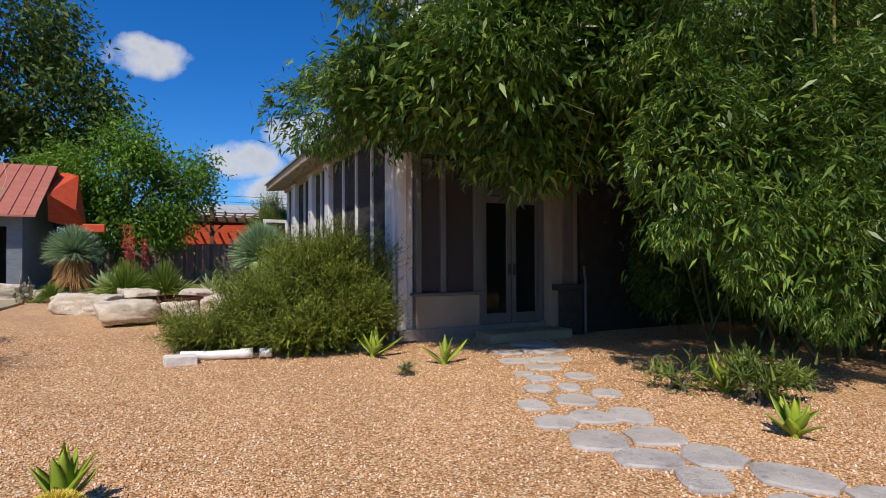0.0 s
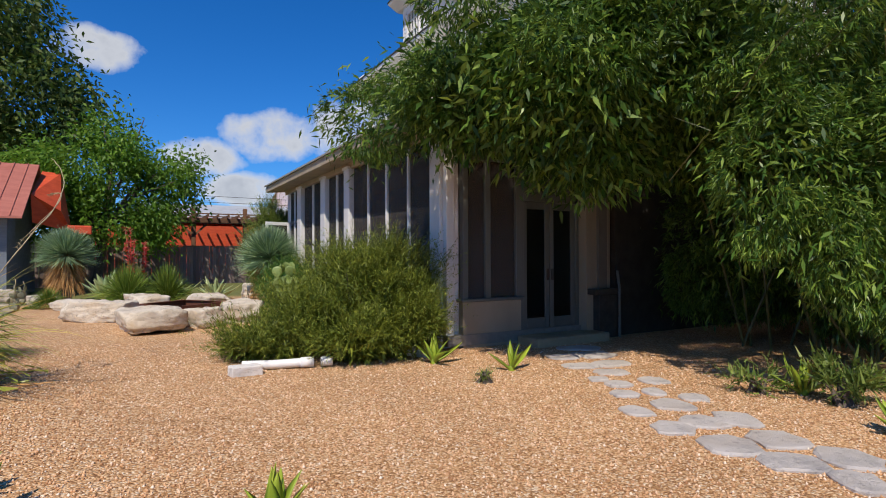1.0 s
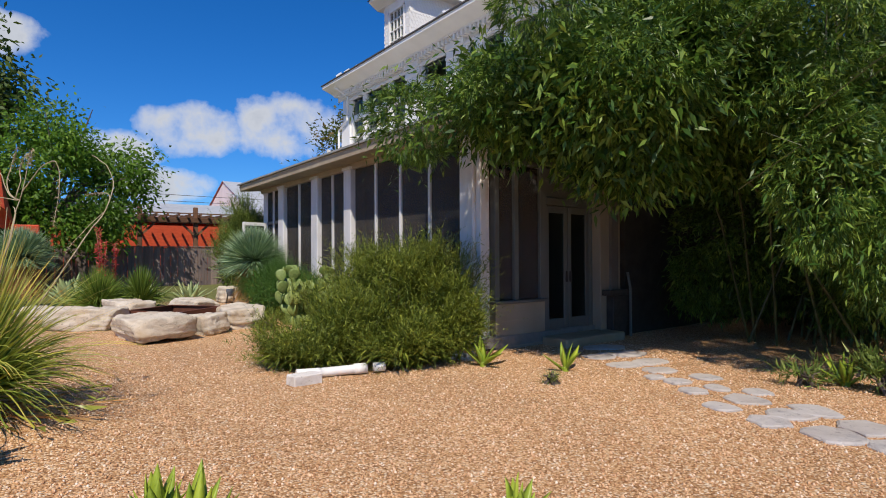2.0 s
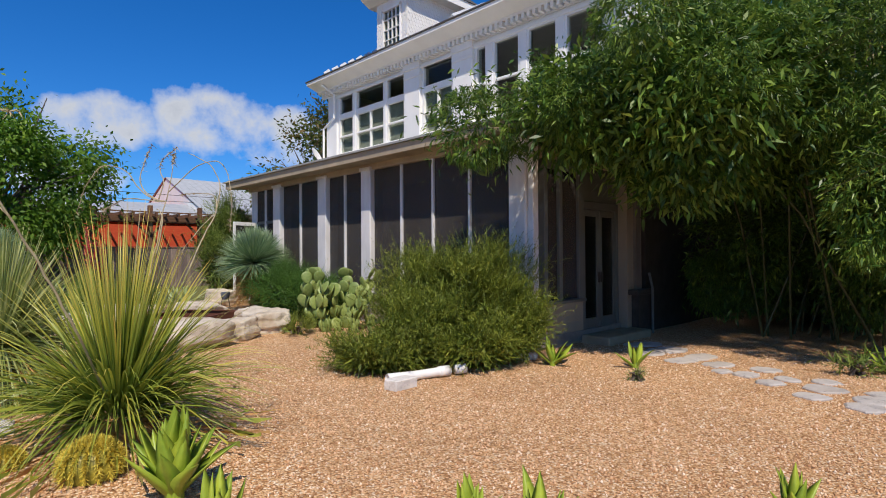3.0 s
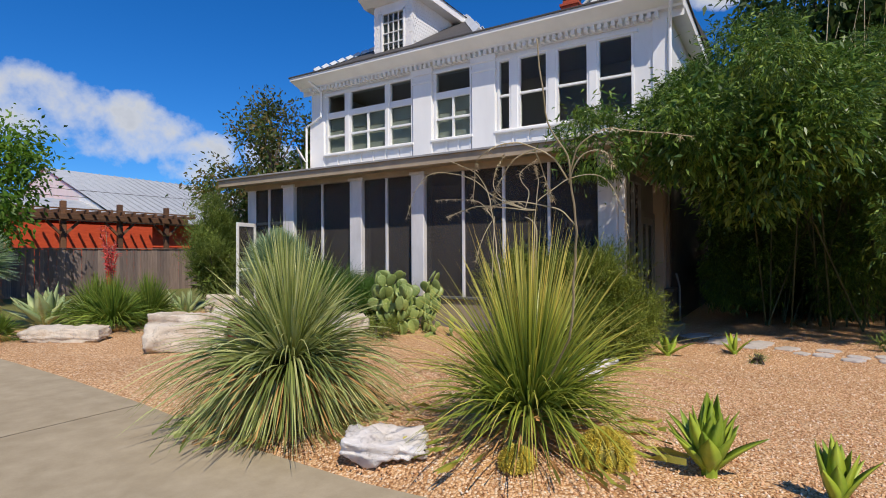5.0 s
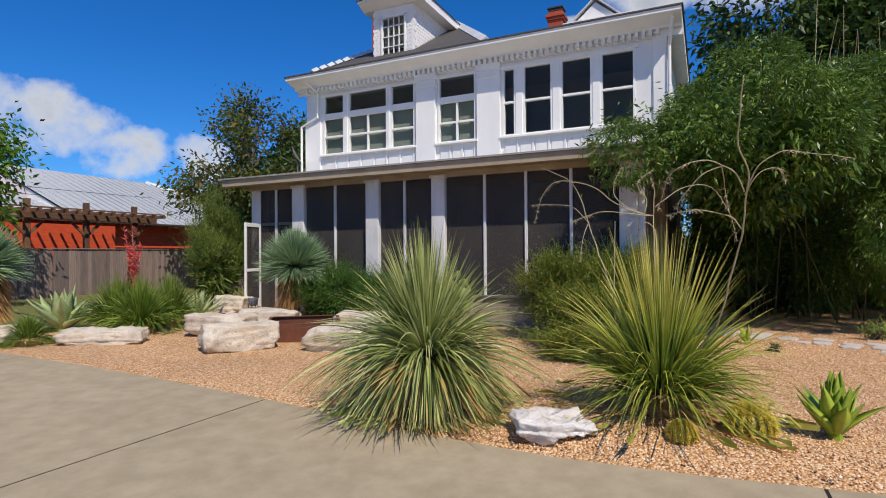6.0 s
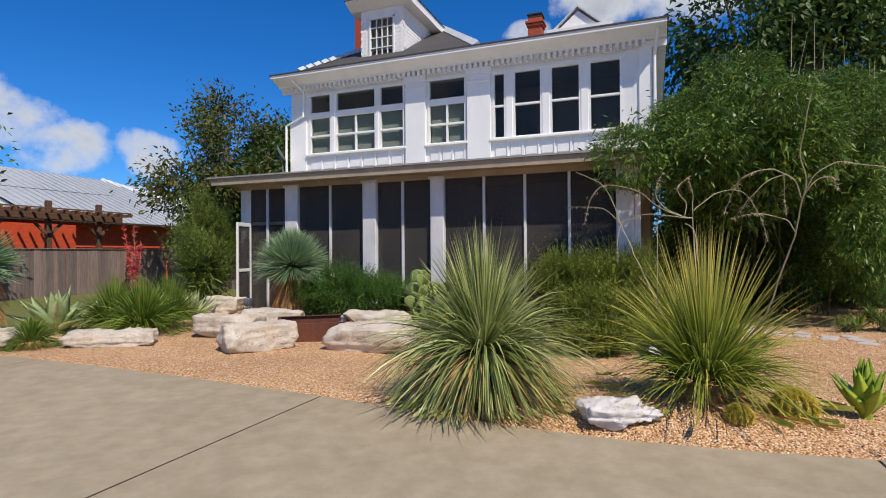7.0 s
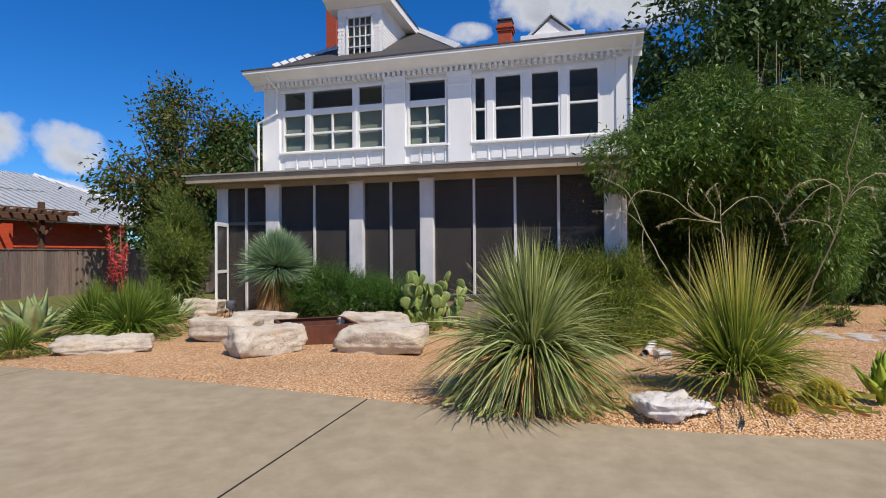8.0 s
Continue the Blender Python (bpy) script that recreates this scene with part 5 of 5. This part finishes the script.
def tree(at, height, crown, trunk_r, clusters, per, size, material, seed, label, name="tree", need=-.08):
    th = thing(name, label, "tree", (at[0], at[1], gz(*at)))
    r = random.Random(seed)
    ctr = Vector((sum(b[0] for b in crown), sum(b[1] for b in crown), sum(b[2] for b in crown))) / len(crown)
    fork = Vector((ctr.x * .4, ctr.y * .4, height * .38))
    part("trunk", MB().tube([(0, 0, -.1), fork * .5 + Vector((.08, .05, 0)), fork, fork.lerp(ctr, .8)], [trunk_r * 1.25, trunk_r, trunk_r * .8, trunk_r * .3], 10), BARK, th)
    for b in crown:
        for k in range(3):
            end = Vector(b[:3]) + Vector((r.uniform(-.75, .75) * b[3], r.uniform(-.75, .75) * b[4], r.uniform(-.3, .8) * b[5]))
            mid = fork.lerp(end, .5) + Vector((r.uniform(-.3, .3), r.uniform(-.3, .3), r.uniform(.0, .5)))
            part("limb", MB().tube([fork * .9, mid, end], [trunk_r * .45, trunk_r * .28, .015], 6), BARK, th)
    _, _, _, (v, f) = leaf_cloud(crown, clusters, per, size, material, seed, name, 1, (.45, 1.05), size * 1.6, .3, .42, None, need, .55)
    part("crown", quads("crown", v, f, material), material, th)
    return th


def shrub(at, blobs, shoots, material, seed, label, name="shrub", shoot=.28, leaf=.035, per=16, up=.4):
    """A dense shrub: many leafy shoots over rounded volumes."""
    th = thing(name, label, "shrub", (at[0], at[1], gz(*at)))
    rng = np.random.default_rng(seed)
    vol = np.array([b[3] * b[4] + b[4] * b[5] for b in blobs])
    B = np.array(blobs, float)[rng.choice(len(blobs), shoots, p=vol / vol.sum())]
    d = unit(rng.normal(0, 1, (shoots, 3)))
    d[:, 2] = np.where(d[:, 2] < -.3, -d[:, 2], d[:, 2])
    # shoots grow in tufts, with gaps between
    tuft = rng.integers(0, max(8, shoots // 34), shoots)
    B, d = B[tuft], unit(d[tuft] + rng.normal(0, .13, (shoots, 3)))
    lump = np.array([1 + .62 * noise.noise(Vector(q) * 2.3 + Vector((seed, i % 3, 0))) for i, q in enumerate(d)])
    c = B[:, :3] + d * B[:, 3:6] * ((.74 + .26 * ((tuft * 0.618) % 1)) * rng.uniform(.72, 1.0, shoots) * lump)[:, None]
    low = c[:, 2] > .02
    c, d = c[low], d[low]
    gap = np.array([noise.noise(Vector(p) * 2.2 + Vector((seed, 0, 0))) for p in c])
    c, d = c[gap > -.22], d[gap > -.22]
    n = len(c)
    way = unit(d * .8 + rng.normal(0, .45, (n, 3)) + np.array([0, 0, up]))
    L = shoot * rng.uniform(.5, 1.25, n) * np.where(rng.uniform(0, 1, n) < .08, 1.7, 1.0)
    s = np.tile(np.linspace(.08, 1, per), n)
    base = np.repeat(c, per, 0) + np.repeat(way * L[:, None], per, 0) * s[:, None]
    lw = unit(np.repeat(way, per, 0) * .75 + rng.normal(0, .6, (n * per, 3)))
    ll = leaf * rng.uniform(.6, 1.3, n * per)
    ch = [blades(base, lw, ll, ll * .40, np.zeros(n * per), 1, .4, .55, rng), blades(c, way, L, np.full(n, .006), np.zeros(n), 1, .1, .9, rng)]
    # bigger leaves deep inside close the view through
    k = shoots
    d2 = unit(rng.normal(0, 1, (k, 3)))
    B2 = np.array(blobs, float)[rng.integers(0, len(blobs), k)]
    c2 = B2[:, :3] + d2 * B2[:, 3:6] * rng.uniform(.3, .85, k)[:, None]
    ch.append(blades(c2, unit(d2 + rng.normal(0, .7, (k, 3))), np.full(k, shoot * .55), np.full(k, shoot * .22), np.zeros(k), 1, .4, .5, rng))
    v, f = joined(ch)
    v[:, 2] = np.maximum(v[:, 2], .005)
    part("foliage", quads("foliage", v, f, material), material, th)
    r = random.Random(seed)
    for k in range(14):
        b = blobs[k % len(blobs)]
        end = Vector((b[0] + r.uniform(-.7, .7) * b[3], b[1] + r.uniform(-.7, .7) * b[4], b[2] + r.uniform(0, .7) * b[5]))
        part("stem", MB().tube([(r.uniform(-.1, .1), r.uniform(-.1, .1), -.03), end * .5 + Vector((0, 0, .05)), end], [.025, .016, .006], 5), BARK, th)
    return th


shrub((1.75, 8.65), [(.25, -.05, .8, .95, 1.0, .92), (-.5, .05, .48, .95, .85, .55), (-1.2, .1, .22, .85, .75, .3), (.55, -.75, .5, .65, .55, .6), (.2, .8, .8, .8, .8, .8), (-.1, -.75, .3, .9, .55, .36)],
      10500, SHRUB, 91, "large dense olive-green shrub spreading beside the porch corner", shoot=.34, leaf=.055, per=13)
shrub((2.0, 14.5), [(0, 0, .5, .7, .8, .65), (.2, .8, .55, .7, .7, .7), (.1, -.8, .4, .7, .8, .55), (.2, -1.5, .35, .5, .5, .45)], 5600, GREEN_SHRUB, 92, "fresh green feathery shrub in front of the screens", shoot=.3)
shrub((2.75, 19.25), [(0, 0, 1.2, .85, .85, 1.25), (.1, .2, 2.1, .65, .65, .95), (-.35, -.2, 1.0, .7, .7, .9), (.35, .3, 1.5, .75, .75, 1.1)], 4800, OLIVE_SHRUB, 93, "tall leafy olive-green shrub at the end of the porch", shoot=.42, leaf=.065, per=13, up=.9)
shrub((1.05, 12.15), [(0, 0, .12, .4, .5, .18)], 260, SHRUB, 94, "low trailing olive shrub", shoot=.2)
shrub((4.85, 3.36), [(0, 0, .14, .24, .2, .2), (.2, .0, .18, .22, .2, .2)], 150, OLIVE_SHRUB, 95, "leafy green weeds at the bamboo's edge", shoot=.2, leaf=.12, per=6)
shrub((4.63, 4.05), [(0, 0, .1, .25, .22, .12)], 50, OLIVE_SHRUB, 96, "leafy green weeds in the gravel", shoot=.18, leaf=.10, per=6)
shrub((2.35, 5.95), [(0, 0, .06, .13, .13, .12)], 90, OLIVE_SHRUB, 97, "tiny dry grey-green seedling", shoot=.12, leaf=.02, per=8)

# old flower stalks: tall, curling and bare
RIGHT = Vector((.36, -.93, 0))
AHEAD = Vector((.93, .36, 0))


def curl(points):
    return [RIGHT * a + AHEAD * b + Vector((0, 0, z)) for a, b, z in points]


LEFT_STEM = [
    ([(-0.20, 0.76), (-0.27, 1.10), (-0.34, 1.48), (-0.40, 1.78), (-0.46, 2.06), (-0.58, 2.27), (-0.78, 2.38), (-0.91, 2.44)], 0.011),
    ([(-0.40, 1.78), (-0.51, 1.94), (-0.68, 2.00), (-1.02, 2.00)], 0.007),
    ([(-0.41, 1.76), (-0.48, 1.61), (-0.54, 1.35)], 0.006),
]
MIDDLE_STEM = [
    ([(0.00, 0.59), (0.03, 1.19), (0.04, 1.52), (0.05, 1.80)], 0.012),
    ([(0.06, 1.30), (0.06, 1.61), (0.02, 1.71), (-0.03, 1.74)], 0.009),
    ([(0.05, 1.80), (-0.17, 1.81), (-0.42, 1.84), (-0.57, 1.80), (-0.71, 1.75)], 0.007),
    ([(0.05, 1.80), (-0.14, 1.84), (-0.33, 1.94), (-0.46, 2.06), (-0.66, 2.14), (-0.86, 2.14), (-0.99, 2.03), (-1.09, 1.75)], 0.008),
    ([(-0.03, 1.81), (-0.19, 1.88), (-0.30, 1.99), (-0.30, 2.14), (-0.22, 2.29)], 0.008),
    ([(-0.03, 1.82), (-0.00, 1.96), (-0.06, 2.05), (-0.07, 2.14), (0.07, 2.25)], 0.007),
    ([(0.05, 1.80), (0.08, 2.04), (0.06, 2.19)], 0.006),
    ([(0.07, 1.87), (0.15, 1.93), (0.33, 2.05), (0.54, 2.09), (0.67, 2.01), (0.78, 1.77), (0.81, 1.55)], 0.007),
]
RIGHT_STEM = [
    ([(0.30, 0.83), (0.32, 1.18), (0.33, 1.45), (0.32, 1.63), (0.29, 1.84), (0.26, 2.00), (0.16, 2.17), (0.12, 2.44), (0.10, 2.57)], 0.012),
    ([(0.27, 1.86), (0.18, 1.98), (0.09, 2.04), (-0.04, 2.08), (-0.18, 2.05), (-0.27, 1.97), (-0.31, 1.76)], 0.008),
    ([(0.09, 2.04), (-0.04, 1.99), (-0.13, 1.86), (-0.18, 1.76)], 0.007),
    ([(0.33, 1.59), (0.24, 1.68), (0.12, 1.72), (-0.06, 1.74), (-0.24, 1.71)], 0.007),
    ([(0.28, 1.84), (0.31, 1.94), (0.37, 2.00), (0.47, 2.01), (0.53, 1.93)], 0.007),
    ([(0.28, 1.88), (0.32, 2.03), (0.42, 2.10), (0.55, 2.12), (0.94, 2.07)], 0.007),
    ([(0.08, 2.04), (0.12, 1.92), (0.18, 1.76)], 0.006),
]


def smooth_line(p, steps=5):
    fine = []
    for i in range(len(p) - 1):
        a, b, c, d = p[max(i - 1, 0)], p[i], p[i + 1], p[min(i + 2, len(p) - 1)]
        for k in range(steps):
            t = k / steps
            fine.append(.5 * ((2 * b) + (c - a) * t + (2 * a - 5 * b + 4 * c - d) * t * t + (3 * b - a - 3 * c + d) * t ** 3))
    return fine + [p[-1]]


for lean, family in ((.72, LEFT_STEM), (.2, MIDDLE_STEM), (-.56, RIGHT_STEM)):
    foot = family[0][0][0]
    for pts, rad in family:
        line3 = smooth_line(curl([(a, min(1.4, lean * z), z) for a, z in pts]))
        if pts[0] == foot:
            line3 = [Vector((0, 0, .1))] + line3
        n = len(line3)
        line3 = [q + Vector((.014 * noise.noise(q * 6), .014 * noise.noise(q * 6 + Vector((5, 0, 0))), .01 * noise.noise(q * 7))) for q in line3]
        stalk = part("flower_stalk", MB().tube(line3, [rad * (.7 - .4 * i / n) for i in range(n)], 6), STALK, bear, "bare curling dry flower stalk", True)
        if rad < .009:
            rng = np.random.default_rng(int(rad * 1e5) + n)
            q = 70
            base = np.array([line3[n - 1 - int(abs(rng.normal(0, n * .22))) % n] for _ in range(q)])
            way, _ = rosette(q, rng, -60, 40)
            v, f = blades(base, way, rng.uniform(.02, .05, q), np.full(q, .016), np.full(q, .2), 1, .5, .5, rng)
            part("seed_husks", quads("seed_husks", v, f, STALK), STALK, stalk)
thin = [(-.3, .3, .2), (-.33, .35, 1.0), (-.30, .4, 1.75)]
part("flower_stalk", MB().tube(curl(thin), [.007, .006, .003], 6), STALK, bear)

# ---- bamboo ----
bamboo = thing("bamboo_clump", "huge arching clump of dark green bamboo over the porch corner", "bamboo")
# crown over the porch corner and the path, then the drooping front, then the shaded stand behind
CROWN = [(7.2, 5.0, 4.3, 2.7, 2.2, 1.6), (4.6, 5.7, 4.2, 2.0, 1.7, 1.1), (2.7, 7.0, 3.65, 1.25, 1.1, .72), (1.95, 8.2, 3.5, .85, .7, .55), (3.4, 5.2, 3.75, 1.2, .8, .7),
         (2.0, 5.7, 4.35, .65, .5, .28), (4.3, 6.15, 3.4, 1.4, .95, .65), (5.3, 4.0, 4.5, 1.5, 1.2, 1.1), (5.0, 4.3, 3.6, 1.3, 1.0, .6), (8.2, 3.7, 5.0, 2.0, 1.4, 1.4), (4.9, 7.0, 4.6, 1.2, .9, .75), (4.7, 6.1, 5.3, 1.2, 1.0, .75)]
FRONT = [(4.55, 3.85, 2.5, .55, .45, 1.1), (5.2, 3.5, 2.15, .6, .45, 1.35), (5.9, 3.2, 2.1, .7, .5, 1.55), (6.8, 2.9, 2.4, .9, .7, 2.0), (8.4, 2.6, 2.4, 1.7, 1.1, 2.2), (10.5, 2.3, 3.6, 3.0, 2.0, 3.2), (7.8, 4.4, 1.4, 1.0, .8, 1.3), (9.6, 2.4, 1.1, 1.4, 1.0, 1.1)]
STAND = [(8.6, 6.2, 2.2, 1.9, 1.0, 2.2), (10.8, 5.6, 2.2, 1.6, 1.3, 2.3), (7.6, 6.9, 1.6, .7, .45, 1.6), (12.5, 6.6, 3.0, 1.8, .8, 3.0), (9.2, 6.5, 3.9, 1.3, .7, 1.5), (11.3, 6.3, 4.3, 1.8, .9, 1.7), (7.2, 6.6, 3.6, 1.0, .7, 1.1)]
BLOBS = CROWN + FRONT + STAND


def clear_of_house(p):
    x, y, z = p[:, 0], p[:, 1], p[:, 2]
    porch = (x > 2.4) & (y > 7.5) & (z < 3.85 + np.maximum(0, x - 2.5) * .16)
    upper = (x > 5.9) & (y > 7.35)
    door = (x > 3.0) & (x < 5.3) & (y > 5.0) & (z < 2.15)
    return ~porch & ~upper & ~door & (z > .25)


base, way, L, (v, f) = leaf_cloud(BLOBS, 150000, 10, .10, BAMBOO, 101, "bamboo", 1, (.74, 1.06), .020, .45, .14, clear_of_house, .05, 1.9, .3, .22)
part("foliage", quads("foliage", v, f, BAMBOO), BAMBOO, bamboo)
base, way, L, (v, f) = leaf_cloud(BLOBS, 30000, 12, .14, BAMBOO, 102, "bamboo", 1, (.35, .80), .2, .4, .24, clear_of_house, -1, 1.1, .3)
part("inner_foliage", quads("inner_foliage", v, f, BAMBOO), BAMBOO, bamboo)
CANOPY = [(4.6, 5.7, 4.1, 2.0, 1.7, 1.1), (3.3, 5.6, 3.6, 1.3, 1.0, .7), (4.3, 6.15, 3.15, 1.4, .95, .75), (2.8, 6.9, 3.65, 1.1, 1.0, .6), (6.2, 5.6, 3.6, 1.6, 1.2, 1.0)]
base, way, L, (v, f) = leaf_cloud(CANOPY, 16000, 10, .17, BAMBOO, 103, "bamboo", 1, (.2, .85), .2, .3, .3, clear_of_house, -1, 1.1, .3)
part("canopy_foliage", quads("canopy_foliage", v, f, BAMBOO), BAMBOO, bamboo)
r = random.Random(17)
for k in range(46):
    b = BLOBS[k % len(BLOBS)]
    root = Vector((8.0 + r.uniform(-.8, 2.2), 4.8 + r.uniform(-1.3, 1.3), 0))
    tip = Vector((b[0] + r.uniform(-.6, .6) * b[3], b[1] + r.uniform(-.6, .6) * b[4], b[2] + r.uniform(-.2, .6) * b[5]))
    top = Vector((root.x * .6 + tip.x * .4, root.y * .6 + tip.y * .4, max(tip.z, 3.0) * 1.02))
    pts = [root, root.lerp(top, .5) + Vector((0, 0, .4)), top, tip]
    if tip.y > 7.3 and tip.x > 2.6:
        continue
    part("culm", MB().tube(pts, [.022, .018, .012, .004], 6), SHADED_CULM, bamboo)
for k in range(34):
    x, y = 6.2 + r.uniform(-1.2, 3.4), 4.6 + r.uniform(-1.4, 1.6)
    h = r.uniform(5.9, 7.2)
    part("culm", MB().tube([(x, y, 3.5), (x + r.uniform(-.1, .1), y + r.uniform(-.1, .1), 5.2), (x + r.uniform(-.3, .3), y + r.uniform(-.3, .3), h)], [.016, .012, .004], 5), CULM if k % 2 else STALK, bamboo, "bare dead bamboo cane")
for k in range(40):
    x, y, z = r.uniform(3.0, 8.0), r.uniform(2.2, 4.2), r.uniform(2.4, 5.0)
    a = r.uniform(0, math.tau)
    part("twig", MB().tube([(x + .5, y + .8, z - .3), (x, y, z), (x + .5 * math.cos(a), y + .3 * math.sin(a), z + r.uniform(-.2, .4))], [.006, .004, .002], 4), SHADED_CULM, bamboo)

# ---- trees ----
tree((-2.6, 26.6), 7.0, [(0, 0, 4.6, 2.2, 2.0, 1.9), (1.9, -.2, 3.6, 2.0, 1.8, 1.5), (-1.6, .2, 3.6, 1.8, 1.6, 1.5), (.6, 0, 6.0, 1.6, 1.5, 1.2), (2.6, .3, 5.0, 1.2, 1.2, 1.0), (0.4, -1.0, 2.6, 2.6, 1.4, 1.3)], .16, 4600, 22, .22, TREE_LEAF, 111, "bright green broad-leaved tree behind the planting bed", need=.03)
tree((-9.5, 34.0), 15, [(0, 0, 10, 4.2, 3.5, 3.4), (3.6, 0, 9, 3.0, 2.6, 2.4), (1.2, 0, 13, 3.4, 3.0, 2.6), (-3, 0, 8, 3, 3, 2.5), (3.6, 0, 6.4, 2.2, 2, 1.6)], .3, 3600, 22, .38, OAK_LEAF, 112, "tall dark green tree with browning leaves")
tree((10.6, 26.2), 9.5, [(0, 0, 5.0, 2.6, 2.2, 2.0), (-1.6, 0, 4.4, 1.8, 1.6, 1.5), (1.6, 0, 6.5, 1.8, 1.6, 1.6), (.3, 0, 7.6, 1.4, 1.3, 1.2), (-1.4, -.4, 6.4, 1.2, 1.2, 1.0)], .18, 3200, 18, .24, RUST_LEAF, 113, "thin tree with green and reddish browning leaves", need=.17)
tree((13.5, 25.0), 9.0, [(0, 0, 4.2, 3.0, 2.4, 2.4), (-2.0, 1, 3.4, 2.0, 2.0, 1.8), (1.2, .6, 6.2, 2.0, 1.8, 1.8)], .2, 3600, 24, .28, DARK_LEAF, 114, "dark green tree behind the house")
tree((17.0, 3.6), 15, [(0, 0, 7, 3.2, 3.0, 3.0), (.5, -2.6, 9.5, 2.8, 2.6, 2.8), (-.4, .8, 11, 2.6, 2.4, 2.6), (.4, -2.4, 13, 2.4, 2.2, 2.2), (0, -5, 7, 3, 3, 3)], .3, 3400, 20, .36, DARK_LEAF, 115, "tall dark green tree behind the bamboo")
tree((19.0, -3.5), 15, [(0, 0, 7, 3.4, 3.2, 3.4), (0, -1.5, 11.5, 3.2, 3.0, 3.0), (1, 3, 12.5, 2.6, 2.4, 2.4), (0, -5, 6, 3.4, 3.4, 3.2)], .3, 2600, 20, .40, DARK_LEAF, 116, "tall dark green tree behind the bamboo")
tree((17.2, 32.2), 6, [(0, 0, 2.4, 2.6, 2.0, 2.2), (-1.8, 0, 1.8, 1.6, 1.4, 1.6), (2.5, 0, 2.6, 2.2, 1.8, 2.0)], .15, 1400, 20, .26, DARK_LEAF, 117, "low dark green tree beside the red house")
hedge = thing("hedge", "dark dense evergreen hedge behind the bamboo", "hedge")
_, _, _, (v, f) = leaf_cloud([(13, .5, 2.0, 3.0, 2.4, 2.6), (15, -4, 2.2, 3.5, 2.6, 2.8), (11.5, 5.0, 1.6, 2.5, 1.6, 2.2), (17, -9, 2.4, 4, 3.5, 3), (17.5, 8.0, 4.2, 2.4, 2.6, 4.6), (16.0, 7.6, 3.4, 1.4, 1.6, 3.8), (17.0, 7.6, 2.2, 1.6, 1.6, 2.6)], 6500, 18, .32, DARK_LEAF, 121, "hedge", 1, (.6, 1.03), .3, .3, .3, lambda p: (p[:, 2] > .05) & ((p[:, 0] > 14.4) | (p[:, 1] < 7.4)), -.4, .8)
part("foliage", quads("foliage", v, f, DARK_LEAF), DARK_LEAF, hedge)
for k in range(8):
    part("stem", MB().tube([(11 + k * .8, 4.5 - k * 1.7, 0), (11.2 + k * .8, 4.4 - k * 1.7, 2.0)], [.06, .02], 6), BARK, hedge)
woods = thing("far_trees", "distant belt of dark green trees on the horizon", "trees", kind="stuff")
belt = []
for k in range(70):
    a = radians(-150 + 300 * k / 69 + r.uniform(-1, 1))
    d = r.uniform(75, 95)
    belt.append((d * math.sin(a), 10 + d * math.cos(a), r.uniform(1.0, 2.4), r.uniform(4, 6), r.uniform(4, 6), r.uniform(2.2, 4.0)))
_, _, _, (v, f) = leaf_cloud(belt, 3200, 10, 1.1, DARK_LEAF, 131, "woods", 1, (.5, 1.03), .8, .2, .5, None, -1, .2)
part("foliage", quads("foliage", v, f, DARK_LEAF), DARK_LEAF, woods)

# ---- loose pebbles over the gravel ----
rng = np.random.default_rng(77)
n = 46000
px, py = rng.uniform(-4.3, 5.6, n), 1.2 + 9.5 * rng.uniform(0, 1, n) ** 1.25
edge = np.array([drive_edge(y) for y in py])
on = px > edge + .03
px, py = px[on], py[on]
n = len(px)
pz = np.array([ground_z(x, y) for x, y in zip(px, py)])
size = rng.uniform(.006, .0135, n)
form = np.array([(1, 0, 0), (0, 1, 0), (-1, 0, 0), (0, -1, 0), (0, 0, 1), (0, 0, -1)], float)
pts = form[None] * (size[:, None] * rng.uniform(.6, 1.35, (n, 3)))[:, None] + rng.normal(0, .12, (n, 6, 3)) * size[:, None, None]
ang = rng.uniform(0, math.tau, n)
rot = np.stack([np.stack([np.cos(ang), -np.sin(ang)], 1), np.stack([np.sin(ang), np.cos(ang)], 1)], 1)
pts[..., :2] = np.einsum("nij,nkj->nki", rot, pts[..., :2])
pts += np.stack([px, py, pz + size * .35], 1)[:, None]
tri = np.array([(0, 1, 4), (1, 2, 4), (2, 3, 4), (3, 0, 4), (1, 0, 5), (2, 1, 5), (3, 2, 5), (0, 3, 5)])
me = bpy.data.meshes.new("pebbles")
me.vertices.add(n * 6)
me.vertices.foreach_set("co", pts.astype(np.float32).ravel())
idx = (np.arange(n)[:, None, None] * 6 + tri).astype(np.int32).ravel()
me.loops.add(len(idx))
me.loops.foreach_set("vertex_index", idx)
me.polygons.add(len(idx) // 3)
me.polygons.foreach_set("loop_start", np.arange(0, len(idx), 3, dtype=np.int32))
me.polygons.foreach_set("loop_total", np.full(len(idx) // 3, 3, dtype=np.int32))
pm2 = Mat("pebble", .8, spec=.3)
pm2.colour(pm2.ramp(pm2.random_island(), [(0, (.36, .18, .085)), (.3, (.58, .33, .17)), (.6, (.72, .45, .26)), (.85, (.80, .56, .37)), (1, (.88, .76, .62))]))
me.materials.append(pm2.m)
me.update(calc_edges=True)
tagged(new("pebbles", me), "loose tan and pink pebbles lying over the gravel", "gravel", kind="stuff")
